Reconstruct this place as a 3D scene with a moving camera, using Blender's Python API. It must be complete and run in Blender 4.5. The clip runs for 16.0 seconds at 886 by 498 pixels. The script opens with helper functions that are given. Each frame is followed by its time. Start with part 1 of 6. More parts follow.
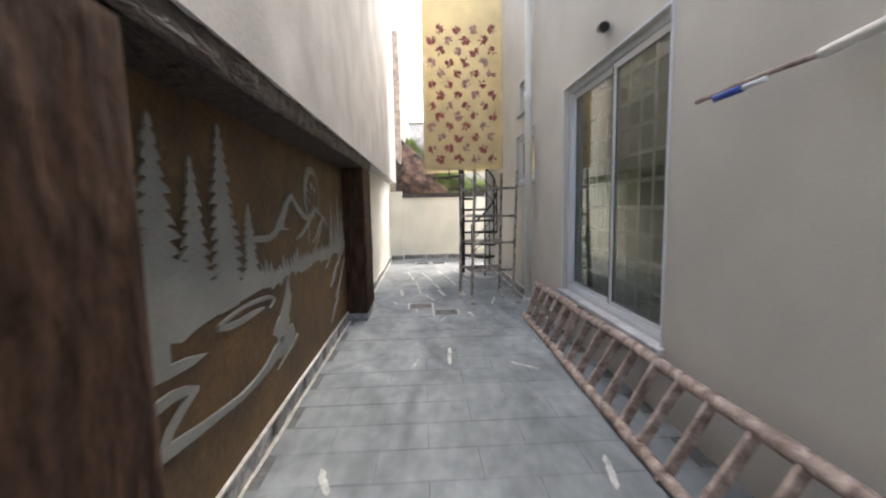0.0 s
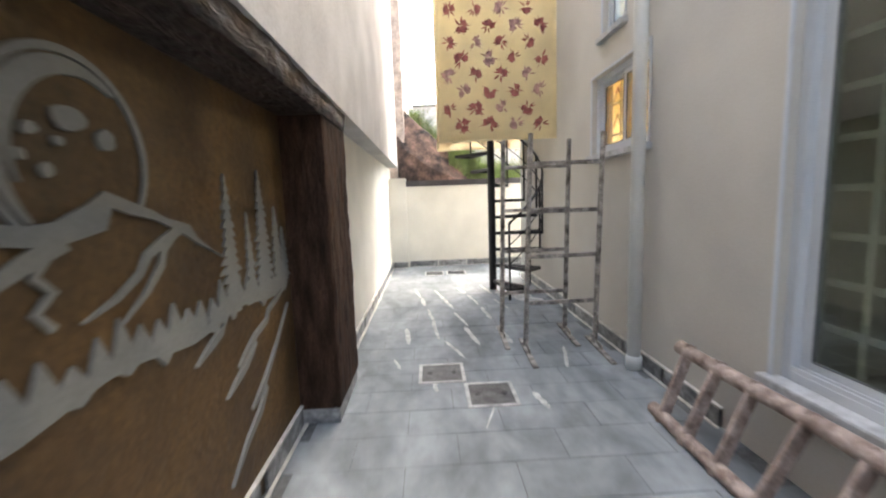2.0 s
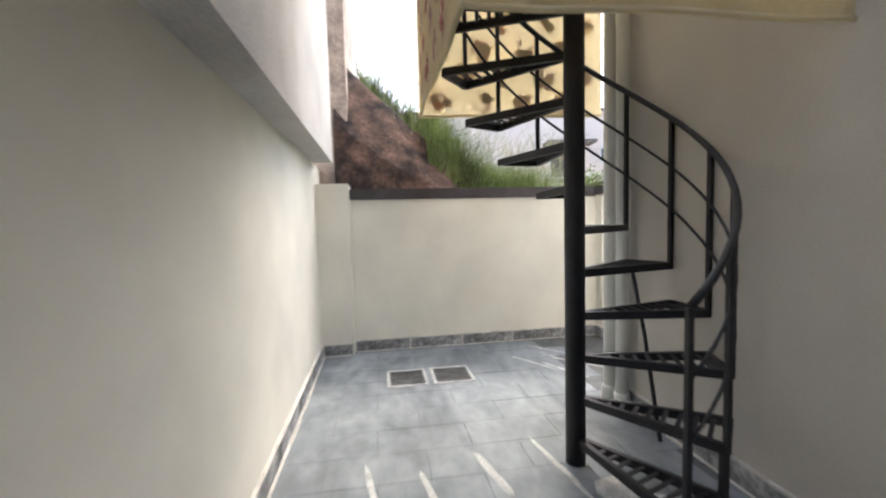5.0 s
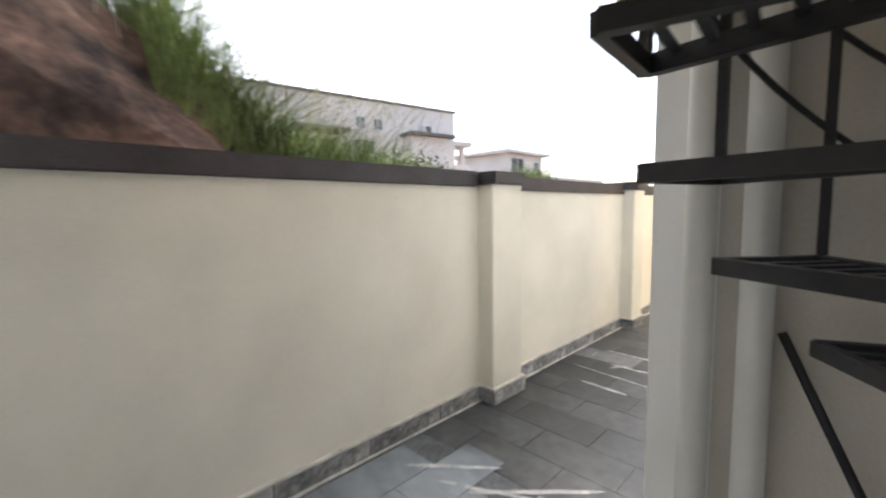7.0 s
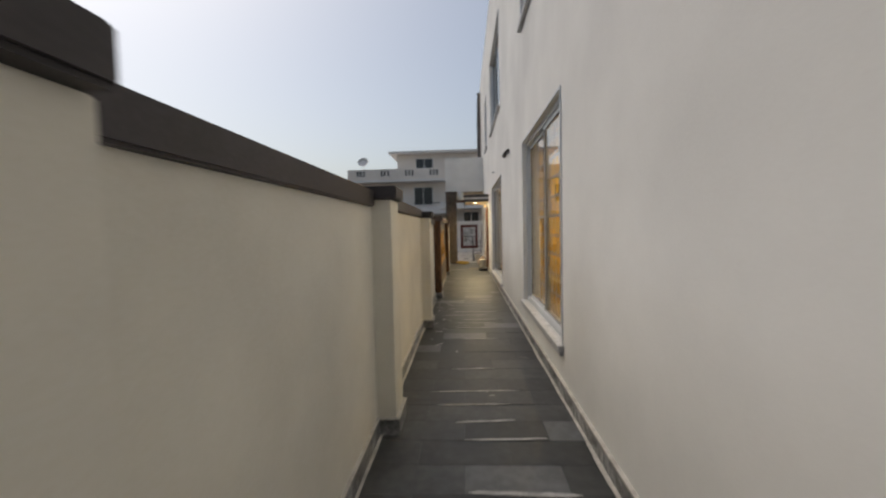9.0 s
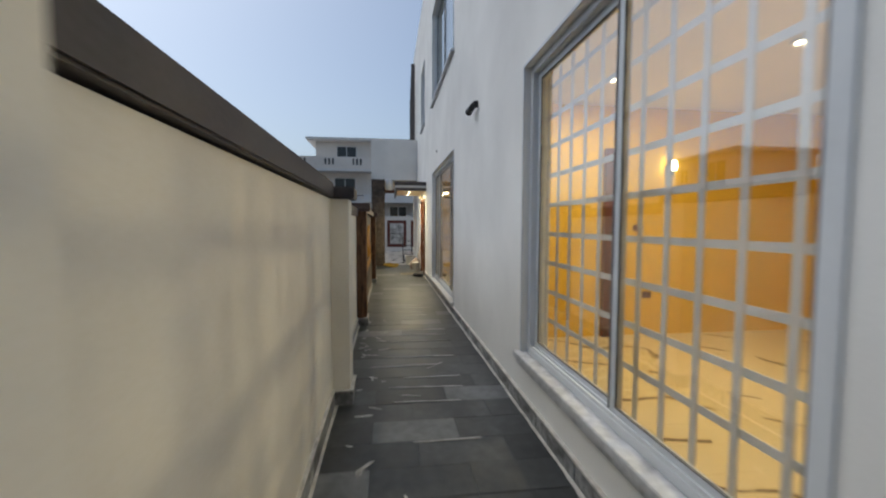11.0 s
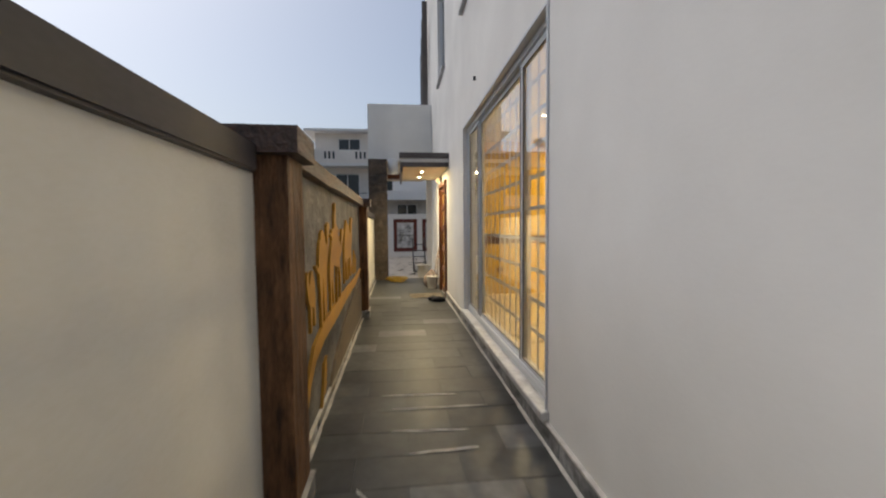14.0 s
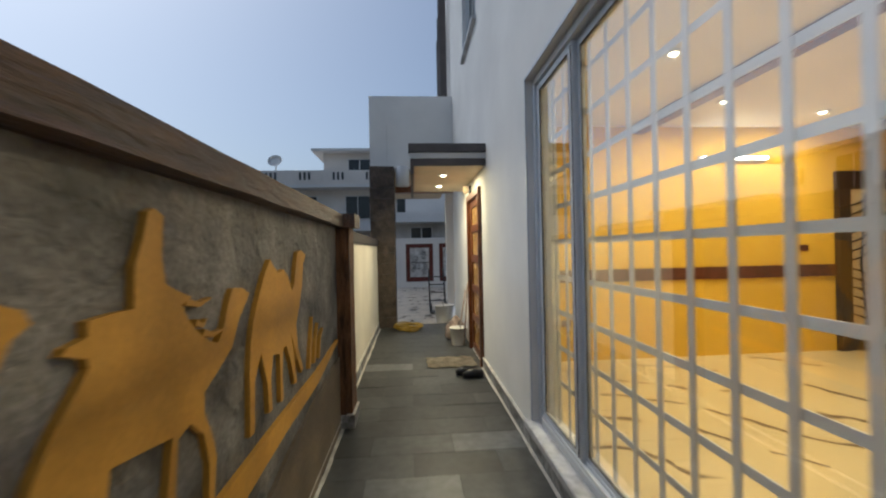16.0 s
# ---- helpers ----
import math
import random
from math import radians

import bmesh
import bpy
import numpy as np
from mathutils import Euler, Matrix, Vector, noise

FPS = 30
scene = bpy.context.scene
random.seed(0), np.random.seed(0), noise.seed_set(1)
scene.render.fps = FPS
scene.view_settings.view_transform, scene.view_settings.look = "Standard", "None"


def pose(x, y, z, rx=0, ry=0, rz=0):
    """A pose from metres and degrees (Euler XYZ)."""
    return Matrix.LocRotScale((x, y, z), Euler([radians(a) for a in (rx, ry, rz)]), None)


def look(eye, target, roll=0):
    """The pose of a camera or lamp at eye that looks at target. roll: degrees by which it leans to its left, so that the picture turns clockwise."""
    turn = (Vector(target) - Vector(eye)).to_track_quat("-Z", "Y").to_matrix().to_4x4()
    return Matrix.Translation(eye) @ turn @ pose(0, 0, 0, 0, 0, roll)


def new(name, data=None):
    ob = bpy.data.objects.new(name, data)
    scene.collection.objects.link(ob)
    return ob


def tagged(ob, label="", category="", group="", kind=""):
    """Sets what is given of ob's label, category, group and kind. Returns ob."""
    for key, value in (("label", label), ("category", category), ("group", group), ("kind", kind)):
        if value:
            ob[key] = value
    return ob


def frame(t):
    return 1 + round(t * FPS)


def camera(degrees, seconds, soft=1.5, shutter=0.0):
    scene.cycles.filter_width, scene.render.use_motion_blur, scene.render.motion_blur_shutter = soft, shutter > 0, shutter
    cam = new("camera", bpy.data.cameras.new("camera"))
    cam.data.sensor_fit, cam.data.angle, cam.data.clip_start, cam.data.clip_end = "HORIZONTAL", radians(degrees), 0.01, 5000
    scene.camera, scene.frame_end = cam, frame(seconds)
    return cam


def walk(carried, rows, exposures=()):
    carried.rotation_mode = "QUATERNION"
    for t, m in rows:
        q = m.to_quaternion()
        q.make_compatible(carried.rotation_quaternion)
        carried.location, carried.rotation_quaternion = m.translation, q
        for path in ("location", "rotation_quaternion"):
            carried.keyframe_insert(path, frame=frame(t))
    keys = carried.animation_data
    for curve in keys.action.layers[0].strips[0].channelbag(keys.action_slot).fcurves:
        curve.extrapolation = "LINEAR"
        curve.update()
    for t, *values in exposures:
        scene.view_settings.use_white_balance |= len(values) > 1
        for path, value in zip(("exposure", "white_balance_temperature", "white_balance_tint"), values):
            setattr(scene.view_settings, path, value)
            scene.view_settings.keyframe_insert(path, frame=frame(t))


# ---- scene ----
cam = camera(94.0, 16.0, soft=2.1, shutter=0.5)

PATH = [
    (0, (-0.301, -0.568, 1.466), (-0.207, 1.419, 1.256), -1.1),
    (0.5, (-0.345, 0.09, 1.486), (-0.233, 2.069, 1.22), -1.5),
    (1, (-0.437, 0.737, 1.494), (-0.294, 2.713, 1.216), -1.5),
    (1.5, (-0.411, 1.442, 1.449), (-0.314, 3.422, 1.185), -1.8),
    (2, (-0.428, 2.128, 1.435), (-0.359, 4.112, 1.189), -2.0),
    (2.5, (-0.403, 2.824, 1.392), (-0.316, 4.813, 1.205), -1.3),
    (3, (-0.42, 3.512, 1.364), (-0.355, 5.504, 1.19), -1.2),
    (3.5, (-0.419, 4.211, 1.393), (-0.311, 6.203, 1.247), -1.2),
    (4, (-0.439, 4.897, 1.4), (-0.398, 6.891, 1.256), -1.3),
    (4.2, (-0.533, 5.161, 1.391), (-0.471, 7.155, 1.247), -1.2),
    (6.3, (-0.549, 7.909, 1.505), (0.385, 9.671, 1.352), -1.9),
    (6.5, (-0.504, 8.177, 1.484), (0.538, 9.875, 1.311), -1.5),
    (7, (-0.396, 8.775, 1.522), (1.002, 10.191, 1.332), -1.0),
    (7.5, (0.083, 9.242, 1.558), (1.71, 10.383, 1.336), -0.4),
    (8, (0.579, 9.713, 1.573), (2.436, 10.428, 1.374), -0.6),
    (8.5, (1.192, 9.961, 1.556), (3.154, 10.313, 1.395), -0.9),
    (9, (1.843, 10.191, 1.501), (3.838, 10.298, 1.403), -1.3),
    (9.2, (2.102, 10.243, 1.527), (4.099, 10.265, 1.428), -1.5),
    (11.3, (5.09, 10.409, 1.447), (7.069, 10.141, 1.33), 0.3),
    (11.5, (5.36, 10.4, 1.432), (7.34, 10.145, 1.31), 0.6),
    (12, (6.081, 10.368, 1.363), (8.065, 10.148, 1.238), 0.9),
    (12.5, (6.819, 10.375, 1.344), (8.802, 10.16, 1.198), 1.1),
    (13, (7.563, 10.294, 1.304), (9.549, 10.095, 1.172), 0.2),
    (13.5, (8.268, 10.286, 1.335), (10.253, 10.087, 1.205), -0.2),
    (14, (8.906, 10.261, 1.355), (10.892, 10.045, 1.247), -0.5),
    (14.5, (9.624, 10.286, 1.404), (11.612, 10.075, 1.327), -0.8),
    (15, (10.291, 10.328, 1.46), (12.28, 10.116, 1.415), -0.9),
    (15.5, (10.977, 10.232, 1.467), (12.97, 10.063, 1.454), -1.0),
    (16, (11.623, 10.197, 1.461), (13.617, 10.049, 1.465), -1.2),
]
walk(cam, [(t, look(e, g, r)) for t, e, g, r in PATH], exposures=[(0, 4.42, 6950, 9), (1, 4.7, 7000, 9), (2, 4.8, 6950, 9), (2.5, 4.75, 6800, 9), (3.5, 4.5, 6800, 9), (4.2, 4.2, 6650, 9), (6.3, 3.6, 6700, 9), (7.5, 3.05, 6700, 9), (8.5, 1.68, 6900, 9), (9, 1.5, 7100, 9), (11.5, 1.45, 5950, 5), (12, 1.5, 6050, 6), (13, 1.6, 6600, 9), (14.5, 1.45, 6700, 9), (15, 1.35, 6500, 9), (15.5, 1.15, 5800, 5), (16, 1.15, 5800, 5)])

# ---- world and light ----
world = bpy.data.worlds.new("dusk_sky")
scene.world = world
world.use_nodes = True
wn, wl = world.node_tree.nodes, world.node_tree.links
sky = wn.new("ShaderNodeTexSky")
sky.sky_type, sky.sun_disc = "NISHITA", False
sky.sun_elevation, sky.sun_rotation = radians(56), radians(30)
sky.air_density, sky.dust_density, sky.ozone_density = 1.0, 3.6, 1.8
haze = wn.new("ShaderNodeHueSaturation")
haze.inputs["Saturation"].default_value = 0.8
wl.new(sky.outputs[0], haze.inputs["Color"])
wl.new(haze.outputs[0], wn["Background"].inputs[0])
wn["Background"].inputs[1].default_value = 0.05
sun_data = bpy.data.lights.new("sun", "SUN")
sun_data.energy, sun_data.angle, sun_data.color = 0.03, radians(40), (1.0, 0.96, 0.9)
sun_ob = new("sun", sun_data)
sun_ob.matrix_world = look((0, 0, 30), (-math.sin(radians(30)) * 20, -math.cos(radians(30)) * 20, 30 - 20 * math.tan(radians(56))))


def area_lamp(name, eye, target, sx, sy, power, color):
    d = bpy.data.lights.new(name, "AREA")
    d.shape, d.size, d.size_y, d.energy, d.color = "RECTANGLE", sx, sy, power, color
    o = new(name, d)
    o.matrix_world = look(eye, target)
    return o


WARM = (1.0, 0.80, 0.46)
for lx, ly, pw in ((13.0, 8.2, 12.5), (14.6, 8.2, 12.5), (15.6, 7.0, 12.5), (12.6, 6.0, 12.5), (15.9, 5.6, 10), (6.2, 8.0, 9), (7.6, 7.2, 10), (8.6, 8.2, 9), (3.3, 7.4, 6), (18.2, 3.6, 16)):
    area_lamp("ceiling_lamp_light", (lx, ly, 2.885), (lx, ly, 0), 0.1, 0.1, pw, WARM)
for lx, ly, pw in ((16.95, 9.78, 10), (17.85, 9.78, 9)):
    area_lamp("canopy_downlight", (lx, ly, 2.405), (lx, ly, 0), 0.12, 0.12, pw, WARM)
# Added fill light under the porch soffit, with no lamp fitting of its own.
area_lamp("porch_fill_light", (23.5, 10.0, 3.0), (23.5, 10.0, 0), 0.8, 0.8, 60, WARM)


# ---- helpers ----
def rgb(v):
    return (*v, 1.0)


def mat(name, color, rough=0.8, metal=0.0, vary=0.12, scale=3.0, fine=60.0, bump=0.15, stretch=(1, 1, 1), tint=None, rand=0.0, relief=0.0, relief_scale=8.0, spec=None, swirl=0.0):
    """Painted, stony or woody surface: two scales of colour noise, fine bump, optional broad relief."""
    m = bpy.data.materials.new(name)
    m.use_nodes = True
    n, l = m.node_tree.nodes, m.node_tree.links
    b = n["Principled BSDF"]
    b.inputs["Metallic"].default_value = metal
    if spec is not None:
        b.inputs["Specular IOR Level"].default_value = spec
    tc = n.new("ShaderNodeTexCoord")
    mp = n.new("ShaderNodeMapping")
    mp.inputs["Scale"].default_value = stretch
    geo = n.new("ShaderNodeNewGeometry")
    l.new(geo.outputs["Position"] if swirl else tc.outputs["Object"], mp.inputs["Vector"])
    big, small = n.new("ShaderNodeTexNoise"), n.new("ShaderNodeTexNoise")
    big.inputs["Scale"].default_value, big.inputs["Detail"].default_value = scale, 5
    big.inputs["Distortion"].default_value = swirl
    small.inputs["Scale"].default_value, small.inputs["Detail"].default_value = fine, 4
    l.new(mp.outputs[0], big.inputs["Vector"])
    l.new(mp.outputs[0], small.inputs["Vector"])
    ramp = n.new("ShaderNodeValToRGB")
    tint = tint or tuple(c * (1 - 2.2 * vary) for c in color)
    ramp.color_ramp.elements[0].color, ramp.color_ramp.elements[1].color = rgb(tint), rgb(tuple(min(1, c * (1 + vary)) for c in color))
    ramp.color_ramp.elements[0].position, ramp.color_ramp.elements[1].position = 0.3, 0.7
    l.new(big.outputs["Fac"], ramp.inputs[0])
    mix = n.new("ShaderNodeMix")
    mix.data_type, mix.blend_type = "RGBA", "OVERLAY"
    mix.inputs["Factor"].default_value = min(0.9, vary * 2.5)
    l.new(ramp.outputs[0], mix.inputs["A"])
    l.new(small.outputs["Fac"], mix.inputs["B"])
    out = mix.outputs["Result"]
    if rand:
        oi = n.new("ShaderNodeObjectInfo")
        hs = n.new("ShaderNodeHueSaturation")
        mr = n.new("ShaderNodeMapRange")
        mr.inputs["To Min"].default_value, mr.inputs["To Max"].default_value = 1 - rand, 1 + rand
        l.new(oi.outputs["Random"], mr.inputs["Value"])
        l.new(mr.outputs[0], hs.inputs["Value"])
        l.new(out, hs.inputs["Color"])
        out = hs.outputs[0]
    l.new(out, b.inputs["Base Color"])
    rr = n.new("ShaderNodeMapRange")
    rr.inputs["To Min"].default_value, rr.inputs["To Max"].default_value = max(0.03, rough - 0.12), min(1, rough + 0.12)
    l.new(big.outputs["Fac"], rr.inputs["Value"])
    l.new(rr.outputs[0], b.inputs["Roughness"])
    bp = n.new("ShaderNodeBump")
    bp.inputs["Strength"].default_value, bp.inputs["Distance"].default_value = bump, 0.004
    l.new(small.outputs["Fac"], bp.inputs["Height"])
    last = bp
    if relief:
        rel = n.new("ShaderNodeTexNoise")
        rel.inputs["Scale"].default_value, rel.inputs["Detail"].default_value = relief_scale, 6
        rel.inputs["Distortion"].default_value = 0.6
        l.new(mp.outputs[0], rel.inputs["Vector"])
        b2 = n.new("ShaderNodeBump")
        b2.inputs["Strength"].default_value, b2.inputs["Distance"].default_value = relief, 0.03
        l.new(rel.outputs["Fac"], b2.inputs["Height"])
        l.new(bp.outputs[0], b2.inputs["Normal"])
        last = b2
    l.new(last.outputs[0], b.inputs["Normal"])
    return m


def glass_mat(name, tint=(1, 1, 1), r0=0.06):
    """Thin window glass: clear, with a mirror gloss that grows at grazing angles."""
    m = bpy.data.materials.new(name)
    m.use_nodes = True
    n, l = m.node_tree.nodes, m.node_tree.links
    n.remove(n["Principled BSDF"])
    clear, gloss, mix = n.new("ShaderNodeBsdfTransparent"), n.new("ShaderNodeBsdfGlossy"), n.new("ShaderNodeMixShader")
    clear.inputs["Color"].default_value = rgb(tint)
    gloss.inputs["Roughness"].default_value = 0.02
    lw = n.new("ShaderNodeLayerWeight")
    lw.inputs["Blend"].default_value = 0.5
    pw, mr = n.new("ShaderNodeMath"), n.new("ShaderNodeMapRange")
    pw.operation = "POWER"
    pw.inputs[1].default_value = 4.0
    l.new(lw.outputs["Facing"], pw.inputs[0])
    mr.inputs["To Min"].default_value, mr.inputs["To Max"].default_value = r0, 0.95
    l.new(pw.outputs[0], mr.inputs["Value"])
    l.new(mr.outputs[0], mix.inputs[0])
    l.new(clear.outputs[0], mix.inputs[1])
    l.new(gloss.outputs[0], mix.inputs[2])
    l.new(mix.outputs[0], n["Material Output"].inputs["Surface"])
    return m


def glow_mat(name, color, strength):
    m = bpy.data.materials.new(name)
    m.use_nodes = True
    b = m.node_tree.nodes["Principled BSDF"]
    b.inputs["Base Color"].default_value = rgb(color)
    b.inputs["Emission Color"].default_value = rgb(color)
    b.inputs["Emission Strength"].default_value = strength
    return m


M = {}
M["plaster_warm"] = mat("boundary_paint", (0.77, 0.742, 0.65), 0.85, vary=0.07, scale=1.2, fine=90, bump=0.12)
M["plaster_white"] = mat("house_paint", (0.80, 0.80, 0.78), 0.8, vary=0.05, scale=1.0, fine=80, bump=0.12)
M["plaster_beige"] = mat("rear_wall_paint", (0.575, 0.55, 0.50), 0.85, vary=0.06, scale=1.1, fine=80, bump=0.12)
M["plaster_grey"] = mat("neighbour_plaster", (0.58, 0.56, 0.53), 0.9, vary=0.12, scale=1.6, fine=50, bump=0.3)
M["cap"] = mat("coping_paint", (0.055, 0.048, 0.05), 0.6, vary=0.18, scale=4, fine=70, bump=0.2)
M["brown_v"] = mat("wood_effect_upright", (0.066, 0.037, 0.025), 0.7, spec=0.15, vary=0.32, scale=5, fine=38, bump=0.8, stretch=(3.5, 3.5, 0.8), relief=1.0, relief_scale=6)
M["brown_h"] = mat("wood_effect_beam", (0.06, 0.038, 0.030), 0.5, vary=0.36, scale=7, fine=30, bump=0.8, stretch=(2.2, 1.0, 3.0), relief=1.0, relief_scale=9)
M["brown_hx"] = mat("wood_effect_rail", (0.085, 0.05, 0.036), 0.5, vary=0.3, scale=5, fine=45, bump=0.5, stretch=(0.9, 6, 6), relief=0.7, relief_scale=5)
M["brown_p"] = mat("wood_effect_post", (0.155, 0.078, 0.038), 0.6, spec=0.3, vary=0.32, scale=6, fine=40, bump=0.8, stretch=(3.5, 3.5, 0.7), relief=0.8, relief_scale=7)
M["ochre_dull"] = mat("brown_relief_paint", (0.155, 0.12, 0.08), 0.6, vary=0.15, scale=4, fine=60, bump=0.2)
M["mural_bg"] = mat("brown_mural_ground", (0.115, 0.064, 0.021), 0.62, vary=0.28, scale=2.2, fine=45, bump=0.35, relief=0.25, relief_scale=14)
M["mural_fg"] = mat("pale_relief_paint", (0.235, 0.24, 0.23), 0.7, vary=0.08, scale=3, fine=60, bump=0.2)
M["stone_bg"] = mat("grey_stone_ground", (0.15, 0.145, 0.138), 0.6, vary=0.32, scale=4, fine=60, bump=0.7, relief=0.75, relief_scale=13)
M["ochre"] = mat("ochre_relief_paint", (0.47, 0.245, 0.03), 0.6, vary=0.1, scale=3, fine=60, bump=0.15)
M["tile_dusty"] = mat("dusty_slate_tile", (0.265, 0.29, 0.305), 0.8, spec=0.3, vary=0.14, scale=1.1, fine=7, bump=0.08, rand=0.05, tint=(0.14, 0.155, 0.165), stretch=(1.5, 0.8, 1), swirl=1.2)
M["tile"] = mat("slate_tile", (0.07, 0.073, 0.073), 0.46, vary=0.2, scale=1.6, fine=13, bump=0.12, rand=0.28, tint=(0.032, 0.034, 0.035), swirl=1.3)
M["grout"] = mat("floor_bed", (0.13, 0.137, 0.14), 0.8, vary=0.2, scale=5, fine=40, bump=0.3)
M["cement"] = mat("cement_smear", (0.52, 0.52, 0.51), 0.9, vary=0.2, scale=9, fine=60, bump=0.3)
M["skirt"] = mat("slate_skirting", (0.30, 0.305, 0.305), 0.5, vary=0.35, scale=7, fine=30, bump=0.2, rand=0.2)
M["skirt_top"] = mat("skirting_mortar", (0.62, 0.60, 0.55), 0.9, vary=0.15, scale=8, fine=50, bump=0.4)
M["pvc"] = mat("white_pvc", (0.62, 0.65, 0.68), 0.4, vary=0.03, scale=2, fine=30, bump=0.03)
M["marble"] = mat("grey_white_marble", (0.55, 0.56, 0.57), 0.35, vary=0.18, scale=5, fine=25, bump=0.05)
M["grill"] = mat("white_grill_paint", (0.74, 0.75, 0.77), 0.5, vary=0.04, scale=3, fine=30, bump=0.05)
# Darker copy of the white grill paint: the dark room's shade is in its colour.
M["grill_dimmed"] = mat("dimmed_grill_paint", (0.42, 0.41, 0.38), 0.7, vary=0.1, scale=5, fine=40, bump=0.1)
M["dark_wood"] = mat("dark_carved_wood", (0.035, 0.017, 0.009), 0.45, vary=0.25, scale=6, fine=40, bump=0.2, stretch=(5, 5, 1))
M["steel_dark"] = mat("dark_stair_paint", (0.022, 0.022, 0.025), 0.5, metal=0.3, vary=0.2, scale=6, fine=50, bump=0.2)
M["scaffold"] = mat("splashed_steel", (0.36, 0.33, 0.30), 0.65, metal=0.1, vary=0.35, scale=11, fine=60, bump=0.5, tint=(0.045, 0.036, 0.03))
M["old_wood"] = mat("paint_splashed_wood", (0.42, 0.34, 0.30), 0.85, vary=0.25, scale=12, fine=70, bump=0.5, tint=(0.16, 0.11, 0.09))
M["cloth"] = mat("cream_cloth", (0.78, 0.69, 0.47), 0.9, vary=0.06, scale=3, fine=160, bump=0.2)


def backlit(m, share):
    """Let part of the light through a thin cloth."""
    n, l = m.node_tree.nodes, m.node_tree.links
    b, out = n["Principled BSDF"], n["Material Output"]
    tr, mix = n.new("ShaderNodeBsdfTranslucent"), n.new("ShaderNodeMixShader")
    l.new(b.inputs["Base Color"].links[0].from_socket, tr.inputs["Color"])
    mix.inputs[0].default_value = share
    l.new(b.outputs[0], mix.inputs[1])
    l.new(tr.outputs[0], mix.inputs[2])
    l.new(mix.outputs[0], out.inputs["Surface"])


M["flower"] = mat("maroon_print", (0.42, 0.15, 0.14), 0.9, vary=0.2, scale=20, fine=90, bump=0.1)
M["flower_pale"] = mat("mauve_print", (0.54, 0.33, 0.31), 0.9, vary=0.2, scale=20, fine=90, bump=0.1)
backlit(M["cloth"], 0.45)
for k in ("flower", "flower_pale"):
    backlit(M[k], 0.3)
M["soil"] = mat("brown_earth", (0.125, 0.075, 0.055), 0.95, vary=0.5, scale=4, fine=22, bump=1.0, relief=1.0, relief_scale=3)
M["pinkwall"] = mat("bare_plaster_edge", (0.54, 0.44, 0.37), 0.95, vary=0.2, scale=5, fine=25, bump=1.0, relief=1.0, relief_scale=5)
M["grass"] = mat("grass_blades", (0.22, 0.29, 0.10), 0.8, vary=0.3, scale=2, fine=20, bump=0.1)
M["straw"] = mat("grass_seed_heads", (0.45, 0.43, 0.28), 0.9, vary=0.2, scale=3, fine=20, bump=0.1)
M["ground"] = mat("outer_ground", (0.17, 0.14, 0.10), 0.95, vary=0.2, scale=0.3, fine=6, bump=0.3)
M["pipe"] = mat("painted_pipe", (0.80, 0.80, 0.76), 0.5, vary=0.05, scale=2, fine=50, bump=0.08)
M["metal_black"] = mat("black_plastic", (0.012, 0.012, 0.014), 0.4, vary=0.1, scale=8, fine=60, bump=0.05)
# Used for the rubber gaskets and for the shade strips between sashes.
M["seal"] = mat("rubber_seal_and_gap_shade", (0.14, 0.145, 0.15), 0.7, vary=0.1, scale=8, fine=60, bump=0.05)
M["bld"] = mat("far_house_paint", (0.76, 0.71, 0.65), 0.9, vary=0.06, scale=0.4, fine=8, bump=0.1)
M["bld_pink"] = mat("far_pink_paint", (0.74, 0.66, 0.61), 0.9, vary=0.06, scale=0.4, fine=8, bump=0.1)
M["bld_white"] = mat("far_white_paint", (0.70, 0.69, 0.67), 0.9, vary=0.05, scale=0.4, fine=8, bump=0.1)
M["bld_dark"] = mat("far_fascia", (0.16, 0.14, 0.13), 0.8, vary=0.1, scale=0.6, fine=8, bump=0.1)
M["far_glass"] = mat("dark_window_glass", (0.03, 0.035, 0.04), 0.12, vary=0.1, scale=0.5, fine=4, bump=0.0)
M["room_paint"] = mat("yellow_room_paint", (0.82, 0.52, 0.04), 0.7, vary=0.04, scale=1, fine=60, bump=0.08)
M["room_ceiling"] = mat("room_ceiling_paint", (0.75, 0.70, 0.60), 0.8, vary=0.04, scale=1, fine=60, bump=0.05)
M["store"] = mat("grey_store_paint", (0.36, 0.37, 0.31), 0.85, vary=0.1, scale=1.5, fine=40, bump=0.1)
M["red_wood"] = mat("red_brown_wood", (0.12, 0.035, 0.018), 0.4, vary=0.25, scale=6, fine=40, bump=0.2, stretch=(5, 5, 1))
M["door_wood"] = mat("polished_door_wood", (0.17, 0.06, 0.022), 0.35, vary=0.25, scale=6, fine=40, bump=0.2, stretch=(5, 5, 1))
M["stone_pillar"] = mat("dark_stone_cladding", (0.085, 0.065, 0.05), 0.7, vary=0.3, scale=7, fine=35, bump=0.7, relief=1.0, relief_scale=7)
M["porch_tile"] = mat("porch_tile", (0.42, 0.38, 0.32), 0.3, vary=0.25, scale=3, fine=20, bump=0.08)
M["iron"] = mat("cast_cover", (0.10, 0.10, 0.10), 0.6, vary=0.3, scale=10, fine=60, bump=0.6)
M["canopy_dark"] = mat("dark_fascia_sheet", (0.10, 0.085, 0.08), 0.5, vary=0.12, scale=4, fine=40, bump=0.1)
M["soffit"] = mat("warm_soffit", (0.62, 0.52, 0.38), 0.7, vary=0.05, scale=3, fine=40, bump=0.08)
M["glass"] = glass_mat("window_glass", (0.985, 0.99, 0.985), 0.15)
